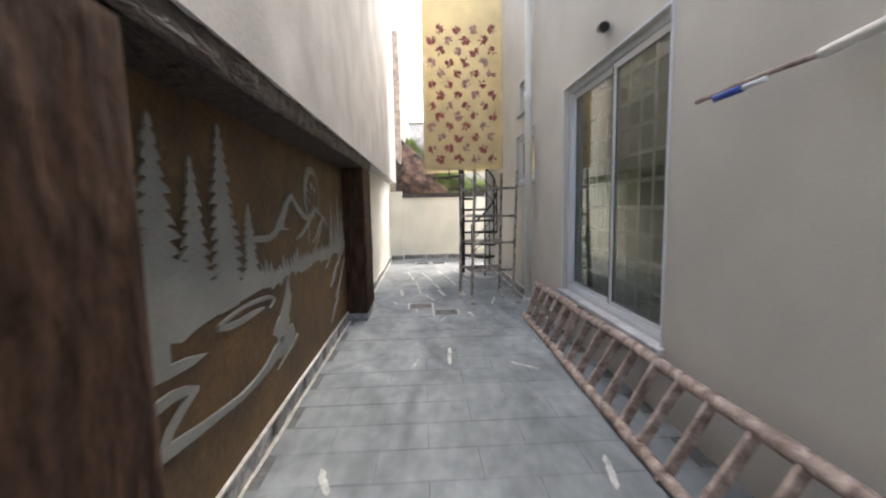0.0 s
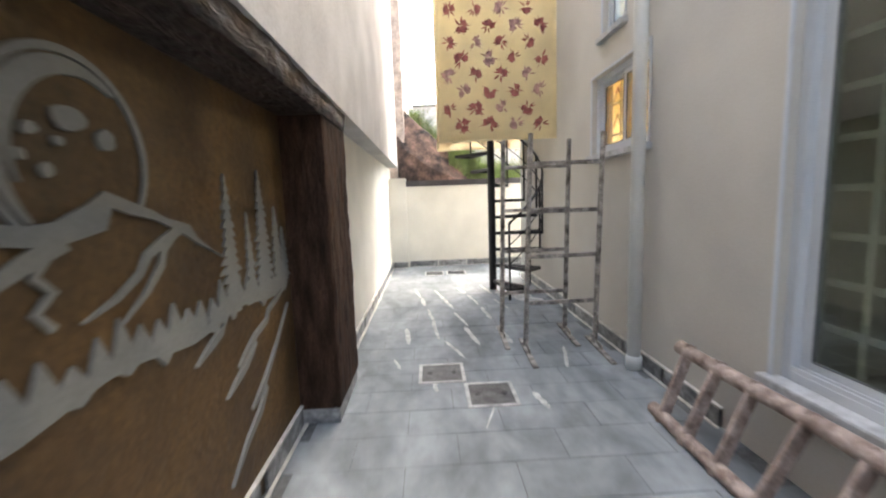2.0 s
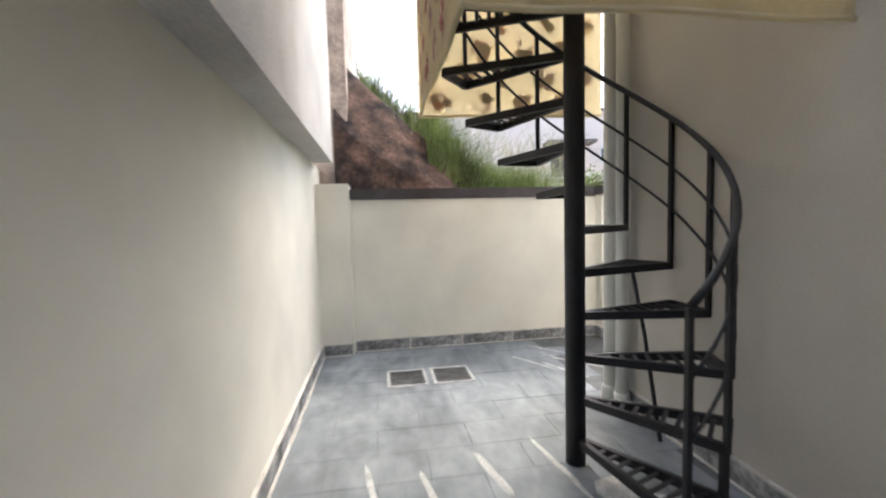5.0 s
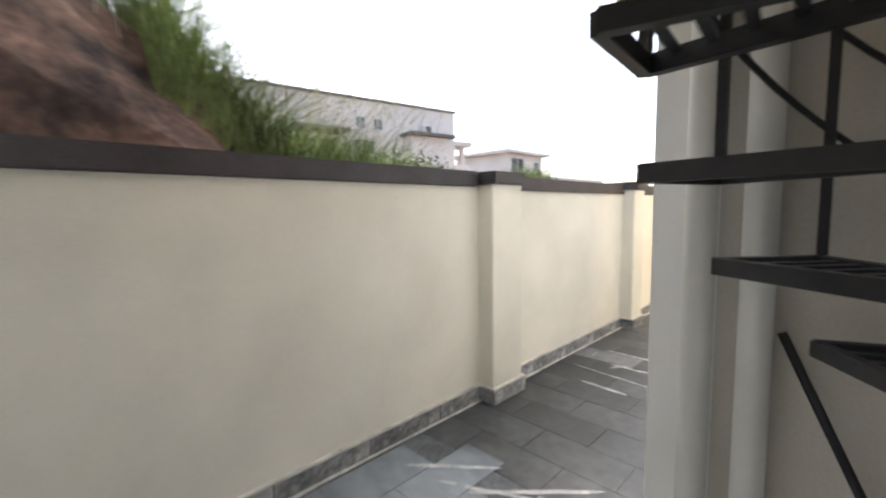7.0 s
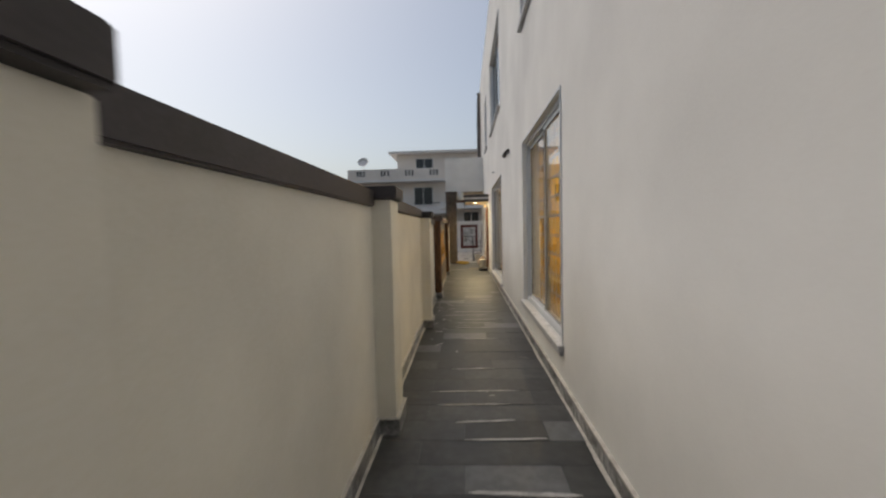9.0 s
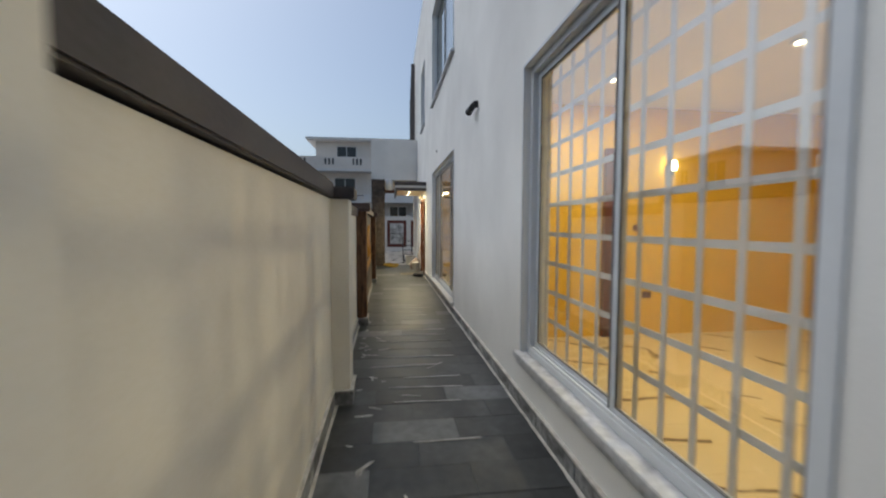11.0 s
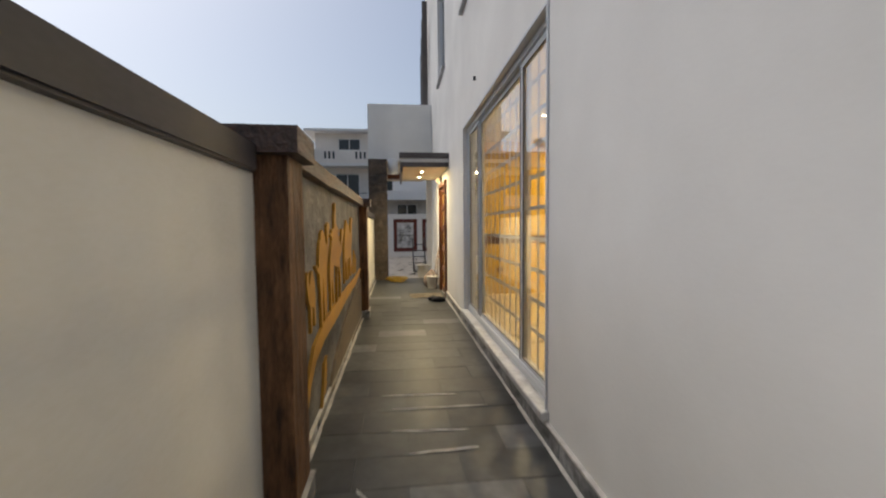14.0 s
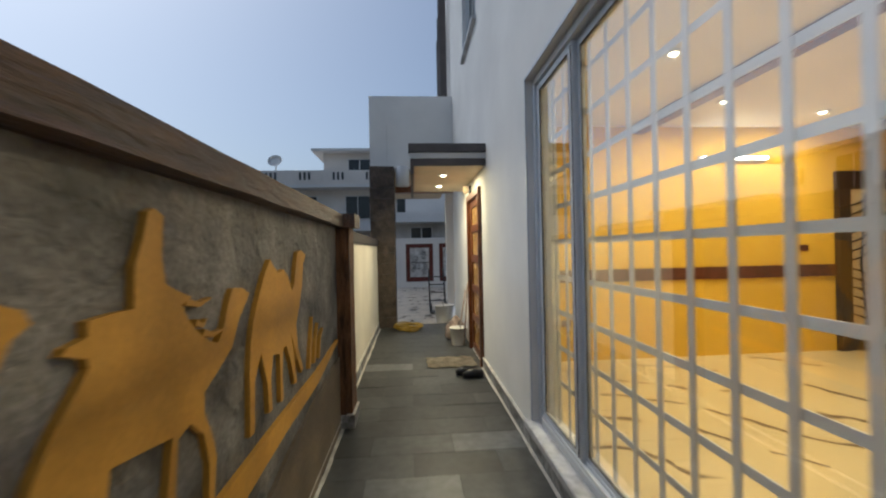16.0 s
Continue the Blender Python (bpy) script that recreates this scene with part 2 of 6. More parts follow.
M["glass_clear"] = glass_mat("clear_window_glass", (0.78, 0.83, 0.76), 0.09)
M["glass_dark"] = glass_mat("tinted_window_glass", (0.84, 0.86, 0.84), 0.06)
M["brass"] = mat("worn_brass", (0.55, 0.38, 0.12), 0.3, metal=0.9, vary=0.1, scale=8, fine=40, bump=0.1)
M["lamp_glow"] = glow_mat("lamp_glow", (1.0, 0.85, 0.55), 7)
M["soft_glow"] = glow_mat("soft_lamp_glow", (1.0, 0.75, 0.4), 0.2)
M["white_glow"] = glow_mat("tube_glow", (1.0, 0.95, 0.8), 9)


def veined(name):
    """White polished marble with thin dark veins."""
    m = mat(name, (0.80, 0.68, 0.43), 0.12, vary=0.04, scale=1.2, fine=12, bump=0.02)
    n, l = m.node_tree.nodes, m.node_tree.links
    tc, nz, wv, rp, mx = n.new("ShaderNodeTexCoord"), n.new("ShaderNodeTexNoise"), n.new("ShaderNodeTexWave"), n.new("ShaderNodeValToRGB"), n.new("ShaderNodeMix")
    mp = n.new("ShaderNodeMapping")
    mp.inputs["Rotation"].default_value = (0, 0, 0.7)
    wv.inputs["Scale"].default_value, wv.inputs["Distortion"].default_value, wv.inputs["Detail"].default_value = 0.55, 9, 4
    nz.inputs["Scale"].default_value = 1.3
    l.new(tc.outputs["Object"], mp.inputs[0])
    l.new(mp.outputs[0], wv.inputs["Vector"])
    l.new(tc.outputs["Object"], nz.inputs["Vector"])
    rp.color_ramp.elements[0].position, rp.color_ramp.elements[1].position = 0.0, 0.035
    rp.color_ramp.elements[0].color, rp.color_ramp.elements[1].color = (1, 1, 1, 1), (0, 0, 0, 1)
    l.new(wv.outputs["Fac"], rp.inputs[0])
    gate = n.new("ShaderNodeMath")
    gate.operation = "GREATER_THAN"
    gate.inputs[1].default_value = 0.5
    l.new(nz.outputs["Fac"], gate.inputs[0])
    mu = n.new("ShaderNodeMath")
    mu.operation = "MULTIPLY"
    l.new(gate.outputs[0], mu.inputs[0])
    l.new(rp.outputs[0], mu.inputs[1])
    b = n["Principled BSDF"]
    src = b.inputs["Base Color"].links[0].from_socket
    mx.data_type = "RGBA"
    mx.inputs["B"].default_value = (0.16, 0.11, 0.08, 1)
    l.new(mu.outputs[0], mx.inputs["Factor"])
    l.new(src, mx.inputs["A"])
    l.new(mx.outputs["Result"], b.inputs["Base Color"])
    return m


M["veined"] = veined("veined_marble_floor")


def box(bm, x0, x1, y0, y1, z0, z1):
    v = [bm.verts.new((x, y, z)) for z in (z0, z1) for x, y in ((x0, y0), (x1, y0), (x1, y1), (x0, y1))]
    for f in ((3, 2, 1, 0), (4, 5, 6, 7), (0, 1, 5, 4), (1, 2, 6, 5), (2, 3, 7, 6), (3, 0, 4, 7)):
        bm.faces.new([v[i] for i in f])
    return bm


def bar(bm, a, b, w, d=None, up=(0, 0, 1)):
    """A rectangular bar from a to b, w across and d deep."""
    d = d or w
    a, b = Vector(a), Vector(b)
    t = (b - a).normalized()
    s = t.cross(Vector(up))
    if s.length < 1e-3:
        s = t.cross(Vector((1, 0, 0)))
    s.normalize()
    n = s.cross(t)
    v = [bm.verts.new(p + s * (w / 2) * i + n * (d / 2) * j) for p in (a, b) for i, j in ((-1, -1), (1, -1), (1, 1), (-1, 1))]
    for f in ((3, 2, 1, 0), (4, 5, 6, 7), (0, 1, 5, 4), (1, 2, 6, 5), (2, 3, 7, 6), (3, 0, 4, 7)):
        bm.faces.new([v[i] for i in f])
    return bm


def tube(bm, pts, r, n=10, caps=True):
    """A round tube along points."""
    pts = [Vector(p) for p in pts]
    rings = []
    for i, p in enumerate(pts):
        t = (pts[min(i + 1, len(pts) - 1)] - pts[max(i - 1, 0)]).normalized()
        s = t.cross(Vector((0, 0, 1)))
        if s.length < 1e-3:
            s = Vector((1, 0, 0))
        s.normalize()
        u = s.cross(t)
        rr = r[i] if isinstance(r, (list, tuple)) else r
        rings.append([bm.verts.new(p + (s * math.cos(2 * math.pi * k / n) + u * math.sin(2 * math.pi * k / n)) * rr) for k in range(n)])
    for a, b in zip(rings, rings[1:]):
        for k in range(n):
            f = bm.faces.new((a[k], a[(k + 1) % n], b[(k + 1) % n], b[k]))
            f.smooth = True
    if caps:
        bm.faces.new(rings[0])
        bm.faces.new(rings[-1][::-1])
    return bm


def lathe(bm, c, profile, n=20):
    """Turned shape about the upright through c; profile of (radius, height)."""
    rings = [[bm.verts.new((c[0] + r * math.cos(2 * math.pi * k / n), c[1] + r * math.sin(2 * math.pi * k / n), c[2] + z)) for k in range(n)] for r, z in profile]
    for a, b in zip(rings, rings[1:]):
        for k in range(n):
            f = bm.faces.new((a[k], a[(k + 1) % n], b[(k + 1) % n], b[k]))
            f.smooth = True
    bm.faces.new(rings[0][::-1])
    bm.faces.new(rings[-1])
    return bm


def link(name, bm, material, bevel=0.0):
    if bevel:
        bmesh.ops.bevel(bm, geom=list(bm.edges), offset=bevel, segments=2, affect="EDGES", clamp_overlap=True)
    bmesh.ops.recalc_face_normals(bm, faces=list(bm.faces))
    me = bpy.data.meshes.new(name)
    bm.to_mesh(me)
    bm.free()
    me.materials.append(material)
    return new(name, me)


def part(name, bm, material, parent, label="", bevel=0.0):
    ob = link(name, bm, material, bevel)
    ob.parent = parent
    ob.matrix_parent_inverse = parent.matrix_world.inverted()
    if label:
        tagged(ob, label)
    return ob


def thing(name, at, label, category, group=""):
    e = new(name)
    e.location = at
    e.empty_display_size = 0.1
    bpy.context.view_layer.update()
    e.matrix_world = Matrix.Translation(at)
    return tagged(e, label, category, group)


def solid(name, bm, material, label, category, bevel=0.0, group="", kind=""):
    return tagged(link(name, bm, material, bevel), label, category, group, kind)


def structure(name, bm, material, label, category, bevel=0.0):
    return solid(name, bm, material, label, category, bevel, kind="structure")


def piece(name, mesh, m, parent):
    ob = new(name, mesh)
    ob.parent = parent
    ob.matrix_parent_inverse = parent.matrix_world.inverted()
    ob.matrix_basis = m
    return ob


def holed(axis, face, back, u0, u1, z0, z1, holes):
    """A wall across `axis` between planes face and back, with holes (u0, u1, z0, z1) right through it."""
    bm = bmesh.new()
    us = sorted({u0, u1, *[h[0] for h in holes], *[h[1] for h in holes]})
    zs = sorted({z0, z1, *[h[2] for h in holes], *[h[3] for h in holes]})

    def at(p, u, z):
        return (p, u, z) if axis == "x" else (u, p, z)

    def solid_cell(i, j):
        if not (0 <= i < len(us) - 1 and 0 <= j < len(zs) - 1):
            return False
        cu, cz = (us[i] + us[i + 1]) / 2, (zs[j] + zs[j + 1]) / 2
        return not any(h[0] < cu < h[1] and h[2] < cz < h[3] for h in holes)

    def quad(*p):
        bm.faces.new([bm.verts.new(q) for q in p])

    for i in range(len(us) - 1):
        for j in range(len(zs) - 1):
            if not solid_cell(i, j):
                continue
            a, b, c, d = us[i], us[i + 1], zs[j], zs[j + 1]
            for p in (face, back):
                quad(at(p, a, c), at(p, b, c), at(p, b, d), at(p, a, d))
            if not solid_cell(i - 1, j):
                quad(at(face, a, c), at(back, a, c), at(back, a, d), at(face, a, d))
            if not solid_cell(i + 1, j):
                quad(at(face, b, c), at(back, b, c), at(back, b, d), at(face, b, d))
            if not solid_cell(i, j - 1):
                quad(at(face, a, c), at(back, a, c), at(back, b, c), at(face, b, c))
            if not solid_cell(i, j + 1):
                quad(at(face, a, d), at(back, a, d), at(back, b, d), at(face, b, d))
    bmesh.ops.remove_doubles(bm, verts=list(bm.verts), dist=1e-5)
    return bm


def prism(bm, outline, u_axis, plane, depth):
    """A flat plate: outline of (u, z), raised from plane by depth along x or y."""
    def at(u, z, p):
        return (p, u, z) if u_axis == "y" else (u, p, z)
    a = [bm.verts.new(at(u, z, plane)) for u, z in outline]
    b = [bm.verts.new(at(u, z, plane + depth)) for u, z in outline]
    n = len(outline)
    f = bm.faces.new(b)
    f.normal_update()
    bmesh.ops.triangulate(bm, faces=[f], ngon_method="EAR_CLIP")
    for i in range(n):
        bm.faces.new((a[i], a[(i + 1) % n], b[(i + 1) % n], b[i]))
    return bm


# ---- setting: ground and floors ----
XW, YH, YB, XL = 1.30, 9.34, 10.86, -1.20      # house back wall, house side wall, boundary wall, neighbour's wall
structure("ground", box(bmesh.new(), -1500, 1500, -1500, 1500, -0.6, -0.12), M["ground"], "bare dry brown ground reaching the horizon", "ground")
bm = bmesh.new()
box(bm, -1.4, 1.4, -4, 11.0, -0.1, -0.004)
box(bm, 1.4, 19.85, 9.2, 11.0, -0.1, -0.004)
floor = structure("floor", bm, M["grout"], "grey slate tiled yard floor with cement smears", "floor")
structure("floor_porch", box(bmesh.new(), 19.85, 32, 4, 14, -0.1, 0.0), M["porch_tile"], "polished mottled porch floor tiles", "floor")

# ---- setting: house walls ----
W1 = (5.525, 7.858, 0.44, 2.69)
W2 = (11.386, 14.6, 0.185, 2.69)
DOOR = (16.7, 17.7, 0.02, 2.16)
UP = [(5.5, 7.86, 4.3, 6.4), (11.45, 14.65, 4.3, 6.4), (16.8, 18.0, 4.4, 6.2)]
structure("wall_house_side", holed("y", YH, YH - 0.22, XW, 22.2, 0, 8.2, [W1, W2, DOOR, (20.1, 22.0, 0.02, 3.0), *UP]), M["plaster_white"], "smooth white painted house side wall", "wall")
RW = (2.09, 4.08, 0.47, 2.70)
YW = (5.33, 6.43, 1.80, 2.56)
UB = (5.75, 6.2, 2.88, 3.35)
structure("wall_house_back", holed("x", XW, XW + 0.2, -4, YH - 0.22, 0, 8.2, [RW, YW, UB]), M["plaster_beige"], "beige painted rear wall of the house", "wall")

# ---- setting: neighbour's wall and the boundary ----
structure("wall_neighbour_low", box(bmesh.new(), -1.5, XL, 5.35, 11.2, 0, 2.075), M["plaster_warm"], "cream painted lower boundary wall", "wall")
structure("wall_neighbour_high", box(bmesh.new(), -1.6, -1.0, -4, 10.74, 2.075, 7.0), M["plaster_grey"], "pale overhanging upper wall of the neighbour", "wall")
structure("wall_neighbour_near", box(bmesh.new(), -1.6, -1.32, -4, 5.35, 0, 2.075), M["plaster_warm"], "cream painted wall behind the mural", "wall")
# Added wall, never in view: closes the yard behind the camera's start.
structure("wall_close_behind", box(bmesh.new(), -1.6, 1.5, -4.2, -4.0, 0, 4), M["plaster_white"], "plain added wall closing the unseen end of the yard", "wall")
for k, (a, b, top) in enumerate(((-1.5, 2.2, 1.69), (2.2, 8.2, 1.67), (8.2, 10.72, 1.585), (10.72, 15.2, 1.66), (15.2, 19.6, 1.56))):
    structure("wall_boundary_%d" % (k + 1), box(bmesh.new(), a, b, YB, YB + 0.22, 0, top), M["plaster_warm"], "cream painted low boundary wall", "wall")



# ---- coping, pillars and skirting of the boundary ----
def coping(name, x0, x1, z0=1.655, z1=1.775):
    structure(name, box(bmesh.new(), x0, x1, YB - 0.035, YB + 0.26, z0, z1), M["cap"], "dark painted coping on the boundary wall", "coping", bevel=0.008)


PILLARS = ((2.05, 2.43, 1.80), (4.79, 5.12, 1.815), (8.04, 8.34, 1.765))
edges = [-0.85] + [e for p in PILLARS for e in p[:2]] + [10.70]
for a, b, top in zip(edges[0::2], edges[1::2], (1.805, 1.785, 1.795, 1.70)):
    coping("coping", a + 0.03 if a > 0 else a, b - 0.03, top - 0.115, top)
coping("coping_far", 15.38, 19.5, 1.56, 1.68)
for a, b, top in PILLARS:
    p = thing("wall_pillar", ((a + b) / 2, YB, 0), "cream painted pier with a dark coping block on the boundary wall", "pillar", "piers of the boundary wall")
    p["kind"] = "structure"
    part("shaft", box(bmesh.new(), a, b, 10.72, YB + 0.02, 0, top - 0.095), M["plaster_warm"], p, bevel=0.006)
    part("cap", box(bmesh.new(), a - 0.03, b - 0.01, 10.672, YB + 0.3, top - 0.095, top), M["cap"], p, "dark painted coping block", bevel=0.01)
    part("plinth", box(bmesh.new(), a - 0.02, b + 0.02, 10.695, 10.85, 0, 0.115), M["skirt"], p)
    part("plinth_mortar", box(bmesh.new(), a - 0.023, b + 0.023, 10.692, 10.85, 0.115, 0.128), M["skirt_top"], p)

# corner pier where the boundary meets the neighbour's wall
structure("wall_corner_pier", box(bmesh.new(), XL - 0.1, -0.85, 10.75, 11.2, 0, 1.86), M["plaster_warm"], "cream painted corner pier", "pillar", bevel=0.008)


def skirting(name, axis, face, u0, u1, step, side, h=0.115):
    """A row of slate skirting tiles with a mortar line on top, standing off a wall face."""
    bm = bmesh.new()
    d0, d1 = (face, face + 0.022 * side)
    lo, hi = min(d0, d1), max(d0, d1)
    if axis == "y":
        box(bm, u0, u1, lo, hi + (0.004 if side > 0 else 0), h, h + 0.014)
    else:
        box(bm, lo, hi, u0, u1, h, h + 0.014)
    n = int((u1 - u0) / 0.16)
    for k in range(n):
        a, b = u0 + (u1 - u0) * k / n, u0 + (u1 - u0) * (k + 1) / n
        w = 0.022 + 0.018 + 0.022 * abs(noise.noise(Vector((a * 1.7, face, 3))))
        f0, f1 = min(face + 0.0225 * side, face + w * side), max(face + 0.0225 * side, face + w * side)
        box(bm, *((a, b, f0, f1) if axis == "y" else (f0, f1, a, b)), 0.0005, 0.006 + 0.005 * abs(noise.noise(Vector((a * 3, face, 1)))))
    base = structure(name, bm, M["skirt_top"], "rough mortar line over slate skirting", "skirting")
    tile = bmesh.new()
    w = step - 0.006
    if axis == "y":
        box(tile, -w / 2, w / 2, -0.011, 0.011, 0, h)
    else:
        box(tile, -0.011, 0.011, -w / 2, w / 2, 0, h)
    bmesh.ops.recalc_face_normals(tile, faces=list(tile.faces))
    me = bpy.data.meshes.new("skirting_tile")
    tile.to_mesh(me)
    tile.free()
    me.materials.append(M["skirt"])
    n = int((u1 - u0) / step)
    for i in range(n):
        u = u0 + (i + 0.5) * (u1 - u0) / n
        off = random.uniform(-0.002, 0.003) + 0.011 * side
        piece("skirting_tile", me, pose(u, face + off, 0) if axis == "y" else pose(face + off, u, 0), base)
    return base


skirting("baseboard_house_side", "y", YH, XW, 16.66, 0.6, 1)
skirting("baseboard_boundary", "y", YB, -0.84, 10.70, 0.6, -1)
skirting("baseboard_boundary_far", "y", YB, 15.38, 19.45, 0.6, -1)
skirting("baseboard_house_back", "x", XW, 4.4, YH, 0.6, -1)
skirting("baseboard_neighbour", "x", XL, 5.36, 10.74, 0.6, 1)
skirting("baseboard_mural", "x", -1.30, 0.62, 4.72, 0.6, 1)
skirting("baseboard_panel", "y", 10.83, 11.02, 15.08, 0.6, -1, 0.06)
skirting("baseboard_corner", "y", 10.75, -1.18, -0.86, 0.3, -1)


# ---- windows ----
def window(name, axis, face, inn, u0, u1, z0, z1, mullions, sash, glass, label, grid=0.2, gridz=0.235, sill=0.09, grill=True, grill_paint="grill"):
    """A white sliding window set back in its opening: frame, mullions, panes, grill and a marble sill. inn: +1 or -1 towards the room."""
    def P(u, d, z):
        return (face + inn * d, u, z) if axis == "x" else (u, face + inn * d, z)

    def bx(bm, ua, ub, da, db, za, zb):
        a, b = P(ua, da, za), P(ub, db, zb)
        return box(bm, min(a[0], b[0]), max(a[0], b[0]), min(a[1], b[1]), max(a[1], b[1]), za, zb)

    w = thing(name, P((u0 + u1) / 2, 0.08, z0), label, "window")
    w["kind"] = "structure"
    f = 0.055
    fr = bmesh.new()
    bx(fr, u0, u0 + f, 0.045, 0.13, z0, z1)
    bx(fr, u1 - f, u1, 0.045, 0.13, z0, z1)
    bx(fr, u0 + f, u1 - f, 0.045, 0.13, z0, z0 + f)
    bx(fr, u0 + f, u1 - f, 0.045, 0.13, z1 - f, z1)
    frame_ob = part("window_frame", fr, M["pvc"], w, bevel=0.004)
    fl = bmesh.new()
    for ua, ub, za, zb in ((u0 - 0.02, u0, z0, z1 + 0.02), (u1, u1 + 0.02, z0, z1 + 0.02), (u0, u1, z1, z1 + 0.02)):
        bx(fl, ua, ub, -0.012, -0.001, za, zb)
    part("flange", fl, M["pvc"], frame_ob)
    # A thin dark strip stands for the shaded gap between the sashes.
    for m_u in mullions:
        part("meeting_groove", bx(bmesh.new(), m_u - 0.003, m_u + 0.003, 0.055, 0.0615, z0 + f + 0.03, z1 - f - 0.03), M["seal"], frame_ob, "dark strip painted as the shade in the gap between the sashes")
    track = bmesh.new()
    bx(track, u0 + f, u1 - f, 0.05, 0.06, z0 + f, z0 + f + 0.02)
    bx(track, u0 + f, u1 - f, 0.085, 0.095, z0 + f, z0 + f + 0.02)
    part("track", track, M["pvc"], frame_ob)
    stops = [u0 + f] + list(mullions) + [u1 - f]
    for i, (a, b) in enumerate(zip(stops, stops[1:])):
        d = 0.062 + 0.03 * (i % 2)
        s = bmesh.new()
        q = sash
        bx(s, a - 0.02, a + q, d, d + 0.03, z0 + f + 0.004, z1 - f)
        bx(s, b - q, b + 0.02, d, d + 0.03, z0 + f + 0.004, z1 - f)
        bx(s, a + q, b - q, d, d + 0.03, z0 + f + 0.004, z0 + f + q)
        bx(s, a + q, b - q, d, d + 0.03, z1 - f - q, z1 - f)
        sh = part("sash", s, M["pvc"], w, bevel=0.003)
        g = bmesh.new()
        bx(g, a + q, b - q, d + 0.012, d + 0.017, z0 + f + q, z1 - f - q)
        gk = bmesh.new()
        e = 0.005
        bx(gk, a + q, a + q + e, d - 0.001, d + 0.011, z0 + f + q, z1 - f - q)
        bx(gk, b - q - e, b - q, d - 0.001, d + 0.011, z0 + f + q, z1 - f - q)
        bx(gk, a + q + e, b - q - e, d - 0.001, d + 0.011, z0 + f + q, z0 + f + q + e)
        bx(gk, a + q + e, b - q - e, d - 0.001, d + 0.011, z1 - f - q - e, z1 - f - q)
        part("gasket", gk, M["seal"], sh, "dark rubber seal")
        pane = part("pane", g, glass, sh)
        pane.visible_shadow = False
    if grill:
        gm = thing(name.replace("window", "window_grill"), P((u0 + u1) / 2, 0.19, z0), "painted flat-bar security grill inside the window", "grill")
        nu, nz = int((u1 - u0 - 2 * f) / grid), int((z1 - z0 - 2 * f) / gridz)
        for i in range(nu + 1):
            u = u0 + f + (u1 - u0 - 2 * f) * i / nu
            part("upright_bar", bx(bmesh.new(), u - 0.017, u + 0.017, 0.175, 0.182, z0, z1), M[grill_paint], gm)
        for j in range(1, nz + 1):
            z = z0 + f + (z1 - z0 - 2 * f) * j / (nz + 0.5)
            part("cross_bar", bx(bmesh.new(), u0, u1, 0.183, 0.189, z - 0.017, z + 0.017), M[grill_paint], gm)
    if sill:
        structure(name.replace("window", "window_sill"), bx(bmesh.new(), u0 - 0.05, u1 + 0.05, -0.055, 0.045, z0 - 0.045, z0 + 0.006), M["marble"], "pale marble window sill", "window sill", bevel=0.005)
        structure(name.replace("window", "window_apron"), bx(bmesh.new(), u0 - 0.03, u1 + 0.03, -0.034, -0.001, max(z0 - sill, 0.112), z0 - 0.046), M["marble"], "pale marble strip under the sill", "window sill", bevel=0.003)
    return w


window("window_1", "y", YH, -1, *W1, [6.63], 0.05, M["glass"], "tall white sliding window lit warm from inside")
window("window_2", "y", YH, -1, *W2, [12.15, 13.9], 0.05, M["glass"], "wide white sliding window of a bright yellow room", gridz=0.245)
window("window_3", "x", XW, 1, *RW, [3.03], 0.06, M["glass_clear"], "white sliding window of a dark room", grill_paint="grill_dimmed")
window("window_4", "x", XW, 1, *YW, [5.88], 0.045, M["glass"], "small white window lit yellow from inside", grill=False, sill=0.05)
for i, u in enumerate(UP):
    window("window_%d" % (5 + i), "y", YH, -1, *u, [(u[0] + u[1]) / 2], 0.05, M["glass_dark"], "upper floor white framed window", grill=False, sill=0.05)
window("window_8", "x", XW, 1, *UB, [], 0.04, M["glass_dark"], "small dark bathroom window high on the wall", grill=False, sill=0.03)


og = thing("window_grill_4", (XW + 0.18, 5.88, YW[2]), "dull ornamental grill with chevron bars inside the kitchen window", "grill")
for k in range(6):
    y = YW[0] + 0.06 + k * (YW[1] - YW[0] - 0.12) / 5
    part("upright_bar", bar(bmesh.new(), (XW + 0.175, y, YW[2]), (XW + 0.175, y, YW[3]), 0.022, 0.006), M["grill_dimmed"], og)
for z in (YW[2] + 0.2, YW[2] + 0.5):
    part("cross_bar", bar(bmesh.new(), (XW + 0.181, YW[0], z), (XW + 0.181, YW[1], z), 0.006, 0.022), M["grill_dimmed"], og)
for k in range(5):
    y = YW[0] + 0.06 + k * (YW[1] - YW[0] - 0.12) / 5
    w = (YW[1] - YW[0] - 0.12) / 5
    for z in (YW[2] + 0.1, YW[2] + 0.35, YW[2] + 0.6):
        ch = bar(bmesh.new(), (XW + 0.186, y + 0.02, z - 0.07), (XW + 0.186, y + w * 0.5, z + 0.05), 0.012, 0.006)
        bar(ch, (XW + 0.187, y + w - 0.02, z - 0.07), (XW + 0.187, y + w * 0.5, z + 0.05), 0.012, 0.006)
        part("chevron", ch, M["grill_dimmed"], og)


